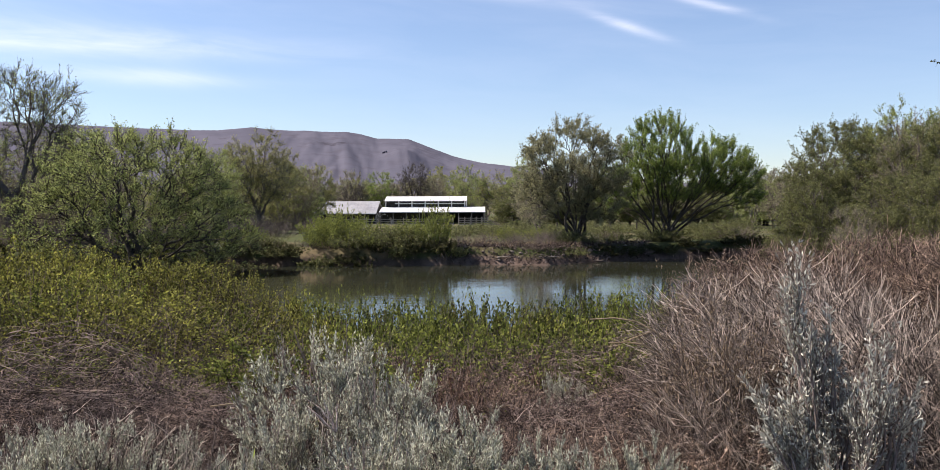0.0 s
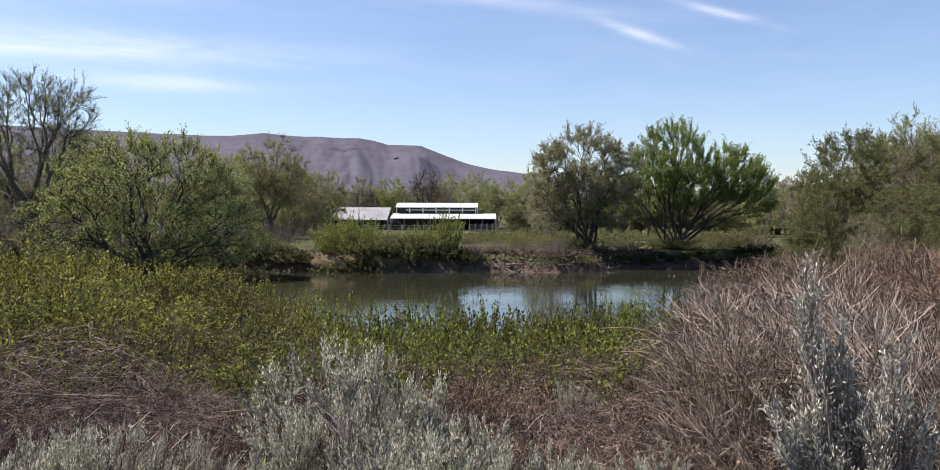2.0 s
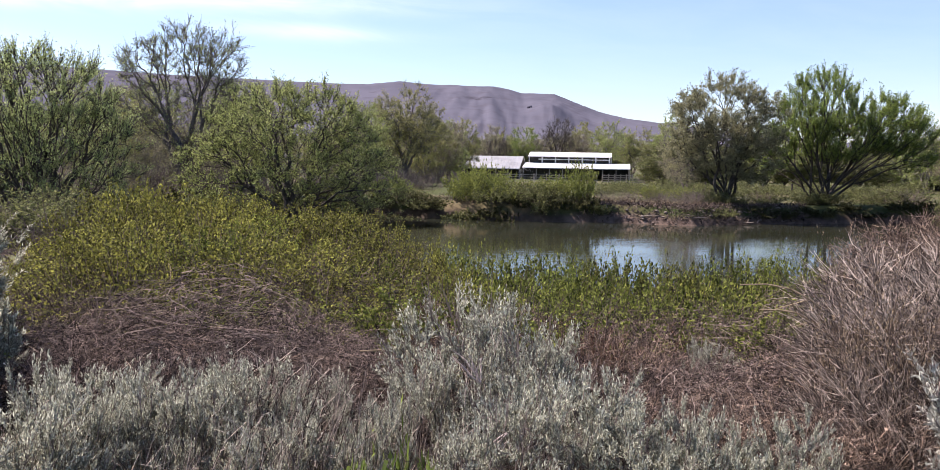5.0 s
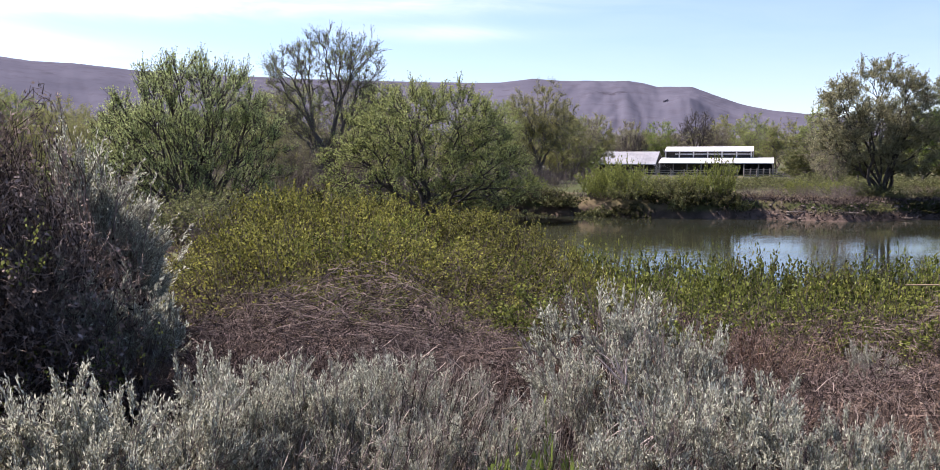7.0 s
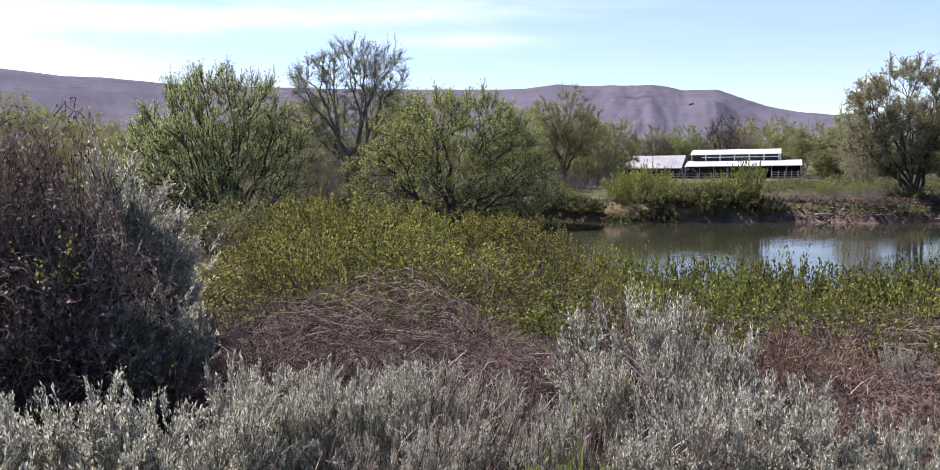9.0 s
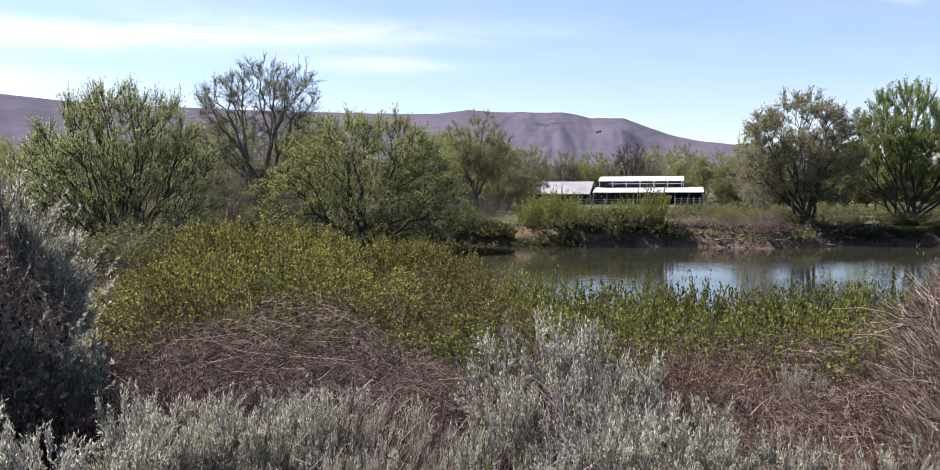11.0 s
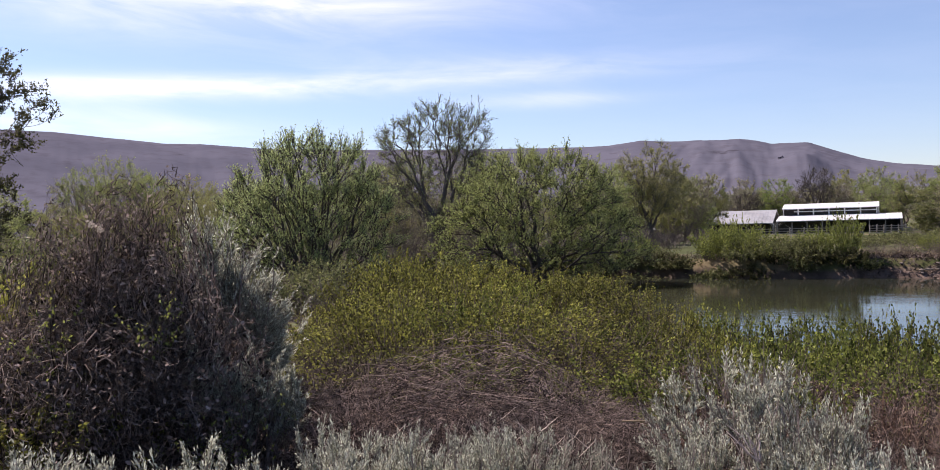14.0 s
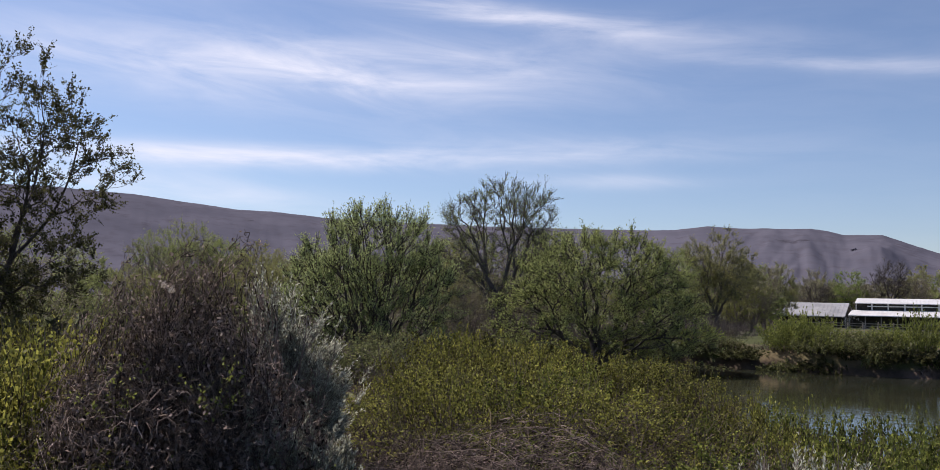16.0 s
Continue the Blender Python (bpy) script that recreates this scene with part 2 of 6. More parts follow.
def water_material():
    m = bpy.data.materials.new("pond_water")
    m.use_nodes = True
    t = m.node_tree
    t.nodes.clear()
    add = nodes_of(t)
    pos = add("ShaderNodeNewGeometry").outputs["Position"]
    flat = add("ShaderNodeMapping", {"Vector": pos, "Scale": (0.5, 1.6, 1.0)}).outputs[0]
    a = add("ShaderNodeTexNoise", {"Vector": flat, "Scale": 1.3, "Detail": 4.0, "Roughness": 0.55}).outputs[0]
    calm = add("ShaderNodeTexNoise", {"Vector": add("ShaderNodeMapping", {"Vector": pos, "Scale": (0.03, 0.10, 1)}).outputs[0], "Scale": 1.0, "Detail": 2.0}).outputs[0]
    calm = add("ShaderNodeMapRange", {0: calm, 1: 0.35, 2: 0.7, 3: 0.15, 4: 1.0}).outputs[0]
    bump = add("ShaderNodeBump", {"Height": math_node(add, "MULTIPLY", a, calm), "Strength": 0.16, "Distance": 0.10}).outputs[0]
    tone = add("ShaderNodeMix", {0: calm, 6: (0.022, 0.025, 0.016, 1), 7: (0.032, 0.034, 0.022, 1)}, data_type="RGBA").outputs[2]
    b = add("ShaderNodeBsdfPrincipled", {"Base Color": tone, "Roughness": 0.03, "IOR": 1.33, "Normal": bump})
    t.links.new(b.outputs[0], add("ShaderNodeOutputMaterial").inputs[0])
    return m


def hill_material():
    m = bpy.data.materials.new("hazed_hillside")
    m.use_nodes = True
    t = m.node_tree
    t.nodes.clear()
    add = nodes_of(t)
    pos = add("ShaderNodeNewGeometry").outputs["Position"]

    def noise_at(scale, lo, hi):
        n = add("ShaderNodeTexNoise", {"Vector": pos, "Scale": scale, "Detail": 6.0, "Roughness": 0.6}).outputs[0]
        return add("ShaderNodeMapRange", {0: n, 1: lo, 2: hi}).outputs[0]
    # distance haze is mixed into these colours as a blue-mauve tint
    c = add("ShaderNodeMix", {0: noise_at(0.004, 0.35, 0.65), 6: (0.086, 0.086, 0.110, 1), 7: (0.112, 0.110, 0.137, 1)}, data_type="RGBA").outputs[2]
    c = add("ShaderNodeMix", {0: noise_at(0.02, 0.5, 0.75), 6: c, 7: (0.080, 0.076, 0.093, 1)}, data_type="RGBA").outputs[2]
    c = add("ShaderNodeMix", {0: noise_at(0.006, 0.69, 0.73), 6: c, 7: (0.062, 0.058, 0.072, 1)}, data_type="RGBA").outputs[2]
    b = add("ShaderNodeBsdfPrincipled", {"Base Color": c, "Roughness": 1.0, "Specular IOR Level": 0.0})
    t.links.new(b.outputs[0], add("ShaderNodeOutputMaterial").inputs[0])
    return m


# ---- mesh helpers ----
def mesh_np(name, verts, faces, mat, smooth=False):
    """A mesh from an array of points and an array of faces, all of one size."""
    me = bpy.data.meshes.new(name)
    n, k = faces.shape
    me.vertices.add(len(verts))
    me.vertices.foreach_set("co", np.ascontiguousarray(verts, dtype=np.float32).ravel())
    me.loops.add(n * k)
    me.loops.foreach_set("vertex_index", np.ascontiguousarray(faces, dtype=np.int32).ravel())
    me.polygons.add(n)
    me.polygons.foreach_set("loop_start", np.arange(0, n * k, k, dtype=np.int32))
    if smooth:
        me.polygons.foreach_set("use_smooth", np.ones(n, dtype=bool))
    me.update(calc_edges=True)
    me.materials.append(mat)
    return me


def part(name, data, mat, parent, label=""):
    """Links a mesh, or a bmesh, as one object under parent."""
    if isinstance(data, bmesh.types.BMesh):
        me = bpy.data.meshes.new(name)
        data.to_mesh(me)
        data.free()
        me.materials.append(mat)
        data = me
    ob = new(name, data)
    if parent is not None:
        ob.parent = parent
    return tagged(ob, label) if label else ob


def unit(v):
    return v / np.maximum(np.linalg.norm(v, axis=-1, keepdims=True), 1e-9)


def tubes(paths, radii, sides=3):
    """Tapered tubes along many paths: paths n x k x 3, radii n x k. Gives points and quads."""
    n, k, _ = paths.shape
    tan = unit(np.gradient(paths, axis=1))
    ref = np.where(np.abs(tan[..., 2:3]) > 0.9, np.array([1.0, 0, 0]), np.array([0, 0, 1.0]))
    u = unit(np.cross(tan, ref))
    v = np.cross(tan, u)
    ang = np.arange(sides) * 2 * math.pi / sides
    ring = u[:, :, None, :] * np.cos(ang)[:, None] + v[:, :, None, :] * np.sin(ang)[:, None]
    verts = (paths[:, :, None, :] + ring * radii[:, :, None, None]).reshape(-1, 3)
    i = np.arange(n)[:, None, None] * k * sides + np.arange(k - 1)[None, :, None] * sides
    s = np.arange(sides)[None, None, :]
    s2 = (s + 1) % sides
    f = np.stack([i + s, i + s2, i + sides + s2, i + sides + s], axis=-1).reshape(-1, 4)
    return verts, f


def join(pieces):
    vs, fs, base = [], [], 0
    for v, f in pieces:
        vs.append(v)
        fs.append(f + base)
        base += len(v)
    return np.concatenate(vs), np.concatenate(fs)


def leaves(rng, at, length, width=0.4, rise=0.2, ways=None, spread=1.0, plain=False):
    """Folded leaves at the points given, each a pointed blade of four corners, or of three for far-off ones."""
    n = len(at)
    a = rng.normal(size=(n, 3)) * spread
    if ways is not None:
        a = a + ways
    a[:, 2] += rise
    a = unit(a)
    s = unit(np.cross(a, rng.normal(size=(n, 3))))
    up = np.cross(a, s)
    ln = (length * rng.uniform(0.65, 1.3, n))[:, None]
    w = ln * width * 0.5
    if plain:
        v = np.stack([at - s * w, at + s * w, at + a * ln], axis=1)
        return v.reshape(-1, 3), np.arange(n * 3).reshape(n, 3)
    v = np.stack([at, at + a * ln * 0.5 + s * w + up * ln * 0.08, at + a * ln, at + a * ln * 0.5 - s * w + up * ln * 0.08], axis=1)
    return v.reshape(-1, 3), np.arange(n * 4).reshape(n, 4)


def bent(rng, a, b, k=5, bow=0.08, lift=0.0):
    """A path of k points from a to b with an uneven bow."""
    t = np.linspace(0, 1, k)[:, None]
    d = np.linalg.norm(b - a)
    mid = rng.normal(size=3) * bow * d
    p = a + (b - a) * t + mid * np.sin(math.pi * t)
    p[:, 2] += lift * d * np.sin(math.pi * t[:, 0])
    return p


def split(rng, pts, k):
    """Parts points into k bunches."""
    c = pts[rng.choice(len(pts), k, replace=False)]
    for _ in range(5):
        own = np.argmin(((pts[:, None] - c[None]) ** 2).sum(-1), axis=1)
        c = np.stack([pts[own == i].mean(0) if (own == i).any() else c[i] for i in range(k)])
    return [pts[own == i] for i in range(k) if (own == i).any()]


def limbs(rng, base, pts, stems, thick, reach=0.45, bow=0.07, lift=0.0, trunk=0.0):
    """Limbs that part again and again from base until they reach all points: (path, radii, is_tip)."""
    out = []
    total = len(pts)

    def grow(a, group, r):
        if len(group) == 1:
            p = bent(rng, a, group[0], 5, bow)
            out.append((p, np.linspace(r, r * 0.35, 5), True))
            return
        for g in split(rng, group, min(len(group), 2 if rng.random() < 0.65 else 3)):
            if len(g) == 1:
                grow(a, g, max(r * 0.5, thick * (1 / total) ** 0.5))
                continue
            b = a + (g.mean(0) - a) * (reach + rng.uniform(-0.1, 0.1))
            r2 = thick * (len(g) / total) ** 0.5
            out.append((bent(rng, a, b, 5, bow, lift), np.linspace(max(r2, r * 0.55), r2 * 0.85, 5), False))
            grow(b, g, r2 * 0.85)
    if trunk > 0:
        top = base + np.array([rng.normal() * 0.05, rng.normal() * 0.05, 1.0]) * trunk
        out.append((bent(rng, base - np.array([0, 0, 0.3]), top, 5, 0.03), np.linspace(thick * 1.15, thick * 0.9, 5), False))
        base = top
    for g in split(rng, pts, min(stems, len(pts))):
        b = base + (g.mean(0) - base) * rng.uniform(0.3, 0.42)
        b[2] += 0.06 * np.linalg.norm(b - base)
        r2 = thick * (len(g) / total) ** 0.5
        start = base + np.append(rng.normal(size=2) * thick * (0.3 if trunk > 0 else 1.0), -0.15 if trunk <= 0 else 0)
        out.append((bent(rng, start, b, 5, bow), np.linspace(r2 * 1.15, r2 * 0.85, 5), False))
        grow(b, g, r2 * 0.85)
    return out


def crown_points(rng, n, lobes, hollow=0.35, low=0.25):
    """Points near the surface of overlapping ellipsoids (x, y, z, rx, ry, rz)."""
    got = []
    area = np.array([l[3] * l[5] + l[3] * l[4] for l in lobes])
    for l, m in zip(lobes, np.maximum(1, (n * area / area.sum()).astype(int))):
        d = unit(rng.normal(size=(m, 3)))
        rad = rng.uniform(hollow, 1.0, m) ** 0.45 * (1.03 + 0.08 * rng.normal(size=m))
        got.append(np.array(l[:3]) + d * rad[:, None] * np.array(l[3:]))
    p = np.concatenate(got)
    return p[p[:, 2] > low + 0.4 * rng.normal(size=len(p)) * (low > 0.5)]


def tree_meshes(seed, lobes, ends, stems, thick, bark, leaf, per_end=30, leaf_size=0.11, twig=0.6, sprigs=4, trunk=0.0, bow=0.07,
                rise=0.5, hollow=0.35, spray=0.5, tip=0.008, leaf_width=0.6, straight=True, low=0.25):
    """Trunk-and-limbs mesh and crown mesh of one tree, standing at its own origin."""
    rng = np.random.default_rng(seed)
    pts = crown_points(rng, ends, lobes, hollow, low)
    parts = limbs(rng, np.zeros(3), pts, stems, thick, bow=bow, trunk=trunk)
    thickest = [(p, r) for p, r, _ in parts if r[0] > thick * 0.25]
    thin = [(p, r) for p, r, _ in parts if r[0] <= thick * 0.25]
    tips = np.stack([p for p, _, is_tip in parts if is_tip])
    pieces = [tubes(np.stack([p for p, _ in thickest]), np.stack([r for _, r in thickest]), 6)] if thickest else []
    if thin:
        pieces.append(tubes(np.stack([p for p, _ in thin]), np.maximum(np.stack([r for _, r in thin]), tip), 3))
    # sprigs round each limb's end
    m = len(tips) * sprigs
    own = np.repeat(np.arange(len(tips)), sprigs)
    t = rng.uniform(0.35, 1.0, m)
    idx = np.minimum((t * 4).astype(int), 3)
    fr = (t * 4 - idx)[:, None]
    start = tips[own, idx] * (1 - fr) + tips[own, idx + 1] * fr
    way = unit(tips[own, 4] - tips[own, 2]) + rng.normal(size=(m, 3)) * spray
    way[:, 2] += rise
    way = unit(way) * (twig * rng.uniform(0.5, 1.3, m))[:, None]
    path = np.stack([start, start + way * 0.5 + rng.normal(size=(m, 3)) * 0.03, start + way], axis=1)
    if straight:
        pieces.append(tubes(path[:, ::2], np.full((m, 2), tip) * np.array([1, 0.4]), 3))
    else:
        pieces.append(tubes(path, np.full((m, 3), tip) * np.array([1, 0.8, 0.4]), 3))
    wood = mesh_np("limbs", *join(pieces), bark, smooth=True)
    crown = None
    if per_end:
        k = len(tips) * per_end
        j = rng.integers(0, m, k)
        q = ((rng.integers(0, 4, k) + 0.75 + rng.normal(size=k) * 0.10) / 4)[:, None]
        at = path[j, 0] + (path[j, 2] - path[j, 0]) * q + rng.normal(size=(k, 3)) * leaf_size * 0.5
        crown = mesh_np("foliage", *leaves(rng, at, leaf_size, leaf_width, 0.3, unit(way)[j] * 0.6, plain=True), leaf)
    return wood, crown


def plant(name, wood, crown, bark, leaf, m, label, category, group, wood_name="trunk", crown_name="crown"):
    ob = tagged(new(name), label, category, group)
    stem = part(wood_name, wood, bark, ob)
    if wood_name == "branching":
        tagged(stem, kind="stuff")
    if crown is not None:
        tagged(part(crown_name, crown, leaf, ob), kind="stuff")
    ob.matrix_world = m
    return ob


def top_of(*meshes):
    return max(max(v.co.z for v in me.vertices) for me in meshes if me is not None)


def fitted(az, r, el, size, turn, high):
    """A standing pose by bearing and distance for a plant of height high, grown until its tip stands at the elevation el."""
    a = radians(az)
    rise = EYE.z + r * math.tan(radians(el)) - ground_height(r * math.sin(a), r * math.cos(a))
    return at(az, r, turn=turn, size=size, tall=max(0.25, rise) / high)


def at(az, r, z=None, turn=0.0, size=1.0, tall=None):
    """A standing pose on the ground, by bearing and distance from the viewpoint."""
    a = radians(az)
    x, y = r * math.sin(a), r * math.cos(a)
    z = ground_height(x, y) if z is None else z
    return Matrix.LocRotScale((x, y, z), Euler((0, 0, radians(turn))), (size, size, size if tall is None else tall))


# ---- the lie of the land ----
def ease(x):
    x = min(1.0, max(0.0, x))
    return x * x * (3 - 2 * x)


NEAR_AZ, NEAR_R = (-70, -55, -45, -32, -20, -13, 0, 12, 17, 24, 35), (62, 56, 46, 32, 24, 20, 19, 19, 22, 30, 60)
FAR_AZ, FAR_R = (-70, -55, -45, -30, -16, -6, 0, 5, 9, 14, 17, 24, 35), (62, 60, 61, 62, 63, 60, 61, 60, 64.5, 69, 74, 80, 80)


def ground_height(x, y):
    r = math.hypot(x, y)
    az = math.degrees(math.atan2(x, y))
    if abs(az) > 75 or r < 0.2:
        bank = 2.5
        wet = 0.0
        back = 0.0
    else:
        rn, rf = float(np.interp(az, NEAR_AZ, NEAR_R)), float(np.interp(az, FAR_AZ, FAR_R))
        dip = ease((az + 19) / 8) * ease((19 - az) / 5)
        bank = 2.5 - 0.35 * ease((r - 6) / 10) - dip * 1.25 * ease((r - 4.5) / 9)
        wet = ease((r - rn + 5) / 6)
        back = ease((r - rf + 0.6) / 1.5) if az < 2 else ease((r - rf + 1.3) / 3.4)
        if rf - rn < 12:
            wet *= 0.55
    h = bank * (1 - wet) - 0.7 * wet
    far = 1.25 + 0.12 * noise.noise((x * 0.03, y * 0.03, 0))
    h = h + (far - h) * back
    if r < 200:
        h += 0.10 * noise.noise((x * 0.35, y * 0.35, 3.0)) * (1 - 0.5 * wet)
    return h


def ground_sheet():
    radii = np.concatenate([[0.0], np.linspace(0.6, 30, 60), np.linspace(30.8, 100, 84), np.geomspace(103, 4900, 40)])
    azs = np.concatenate([np.linspace(-75, 45, 181), np.linspace(50, 280, 47)])
    n = len(azs)
    v = []
    for r in radii:
        for a in azs:
            x, y = r * math.sin(radians(a)), r * math.cos(radians(a))
            v.append((x, y, ground_height(x, y)))
    i = np.arange(len(radii) - 1)[:, None] * n
    j = np.arange(n)[None, :]
    j2 = (j + 1) % n
    f = np.stack([i + j, i + n + j, i + n + j2, i + j2], -1).reshape(-1, 4)[:, ::-1]
    ob = part("ground", mesh_np("ground", np.array(v), f, ground_material(), True), None, None)
    tagged(ob, "river bank and pasture of litter, mud and spring grass", "ground", kind="structure")


def water_sheet():
    bm = bmesh.new()
    bmesh.ops.create_grid(bm, x_segments=24, y_segments=24, size=95)
    bmesh.ops.translate(bm, verts=bm.verts, vec=(-10, 50, 0.0))
    tagged(part("water", bm, water_material(), None), "calm murky green pond water with soft ripples", "water", kind="structure")


RIDGE_AZ = (-90, -70, -57, -52.6, -49.5, -46.3, -44, -40.2, -30, -18.4, -16.7, -14.7, -12.7, -9.4, -8.3, -7.2, -6.4, -4.2, -2.8, -1.3, 0.6, 2.8, 9, 16, 26, 45)
RIDGE_EL = (5.6, 6.1, 6.4, 6.28, 5.98, 5.67, 5.63, 5.35, 5.1, 4.95, 4.98, 5.22, 5.08, 5.02, 5.02, 4.8, 4.6, 4.56, 4.0, 3.45, 3.0, 2.73, 2.0, 1.4, 0.9, 0.5)


def hill_height(a, u):
    """Height of the hillside at a bearing and a share u of the way back."""
    top = 3000 * math.tan(radians(float(np.interp(a, RIDGE_AZ, RIDGE_EL))))
    rise = ease(u / 0.88) ** 1.15 if u < 0.88 else 1.0 - 1.2 * (u - 0.88)
    bent_a = a + 1.5 * noise.noise((a * 0.15, u * 2.0, 6.0))
    gully = abs(noise.noise((bent_a * 0.22, u * 1.3, 1.0))) + 0.6 * abs(noise.noise((bent_a * 0.6 + u * 1.5, u * 2.2, 4.0)))
    gully += 0.3 * abs(noise.noise((bent_a * 1.7 - u, u * 5.0, 8.0))) + 0.12 * noise.noise((a * 4.0, u * 14.0, 2.0))
    cut = math.sin(math.pi * min(1.0, u / 0.9)) if u < 0.9 else 0.0
    fold = 15.0 * math.exp(-((a + 4.5) / 1.0) ** 2 - ((u - 0.50) / 0.06) ** 2)
    return max(-5.0, 4 + fold + top * (rise + (0.03 + 0.04 * ease((a + 17) / 6)) * (gully - 0.42) * cut))


def hill_radius(u):
    return 1350 + 1900 * u + 2500 * max(0.0, u - 0.86)


def hills():
    azs = np.linspace(-90, 45, 700)
    rows = np.linspace(0, 1, 90)
    v = []
    for u in rows:
        r = hill_radius(u)
        for a in azs:
            v.append((r * math.sin(radians(a)), r * math.cos(radians(a)), hill_height(a, u)))
    n = len(azs)
    i = np.arange(len(rows) - 1)[:, None] * n
    j = np.arange(n - 1)[None, :]
    f = np.stack([i + j, i + j + 1, i + n + j + 1, i + n + j], -1).reshape(-1, 4)
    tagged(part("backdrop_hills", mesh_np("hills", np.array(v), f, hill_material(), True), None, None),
           "long bare hills tinted blue-mauve for haze, with shallow gullies", "hills", kind="structure")


def outcrop(az, el, width, high, seed):
    """A dark crag on the hillside where the slope stands at that elevation."""
    u = min((k / 200 for k in range(20, 180)), key=lambda k: abs(math.degrees(math.atan2(hill_height(az, k) - EYE.z, hill_radius(k))) - el))
    bm = bmesh.new()
    bmesh.ops.create_icosphere(bm, subdivisions=4, radius=1.0)
    for p in bm.verts:
        p.co *= 1 + 0.45 * noise.noise(p.co * 1.6 + Vector((seed, 0, 0))) + 0.25 * noise.noise(p.co * 4.0 + Vector((0, seed, 0)))
        p.co = Vector((p.co.x * width / 2, p.co.y * width / 2, p.co.z * high))
    r = hill_radius(u)
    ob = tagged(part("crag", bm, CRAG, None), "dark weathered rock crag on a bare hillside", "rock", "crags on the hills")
    ob.matrix_world = pose(r * math.sin(radians(az)), r * math.cos(radians(az)), hill_height(az, u) - high * 0.45, 0, 0, -az)


ground_sheet()
water_sheet()
hills()
outcrop(-5.8, 3.72, 22, 7.0, 1.0)

# ---- barn and farmyard ----
def box(bm, x0, x1, y0, y1, z0, z1):
    v = [bm.verts.new(p) for p in ((x0, y0, z0), (x1, y0, z0), (x1, y1, z0), (x0, y1, z0), (x0, y0, z1), (x1, y0, z1), (x1, y1, z1), (x0, y1, z1))]
    for f in ((0, 3, 2, 1), (4, 5, 6, 7), (0, 1, 5, 4), (1, 2, 6, 5), (2, 3, 7, 6), (3, 0, 4, 7)):
        bm.faces.new([v[i] for i in f])


def block(name, x0, x1, y0, y1, z0, z1, mat, parent, label=""):
    bm = bmesh.new()
    box(bm, x0, x1, y0, y1, z0, z1)
    return part(name, bm, mat, parent, label)


def roof_plane(name, x0, x1, ya, za, yb, zb, mat, parent, label=""):
    """A ribbed sheet-metal roof slope from the eave (ya, za) to the ridge (yb, zb): one folded sheet with thickness."""
    bm = bmesh.new()
    n = max(1, int((x1 - x0) / 0.6))
    xs = []
    for i in range(n):
        x = x0 + (x1 - x0) * i / n
        xs += [(x, 0.0), (x + 0.50, 0.0), (x + 0.53, 0.03), (x + 0.57, 0.03)]
    xs.append((x1, 0.0))
    rings = [[bm.verts.new((x, y, z + h - d)) for x, h in xs] for y, z, d in ((ya, za, 0), (yb, zb, 0), (yb, zb, 0.12), (ya, za, 0.12))]
    for k in range(4):
        a, b = rings[k], rings[(k + 1) % 4]
        for i in range(len(xs) - 1):
            bm.faces.new((a[i], a[i + 1], b[i + 1], b[i]))
    bm.faces.new([r[0] for r in rings])
    bm.faces.new([r[-1] for r in rings][::-1])
    bmesh.ops.recalc_face_normals(bm, faces=bm.faces)
    return part(name, bm, mat, parent, label)


def gable(name, x, y0, ym, y1, z0, ze, zr, mat, parent, label=""):
    bm = bmesh.new()
    a = [bm.verts.new((x, y, z)) for y, z in ((y0, z0), (y1, z0), (y1, ze), (ym, zr), (y0, ze))]
    b = [bm.verts.new((x + 0.12, y, z)) for y, z in ((y0, z0), (y1, z0), (y1, ze), (ym, zr), (y0, ze))]
    bm.faces.new(a)
    bm.faces.new(b[::-1])
    for i in range(5):
        bm.faces.new((a[i], b[i], b[(i + 1) % 5], a[(i + 1) % 5]))
    bmesh.ops.recalc_face_normals(bm, faces=bm.faces)
    return part(name, bm, mat, parent, label)


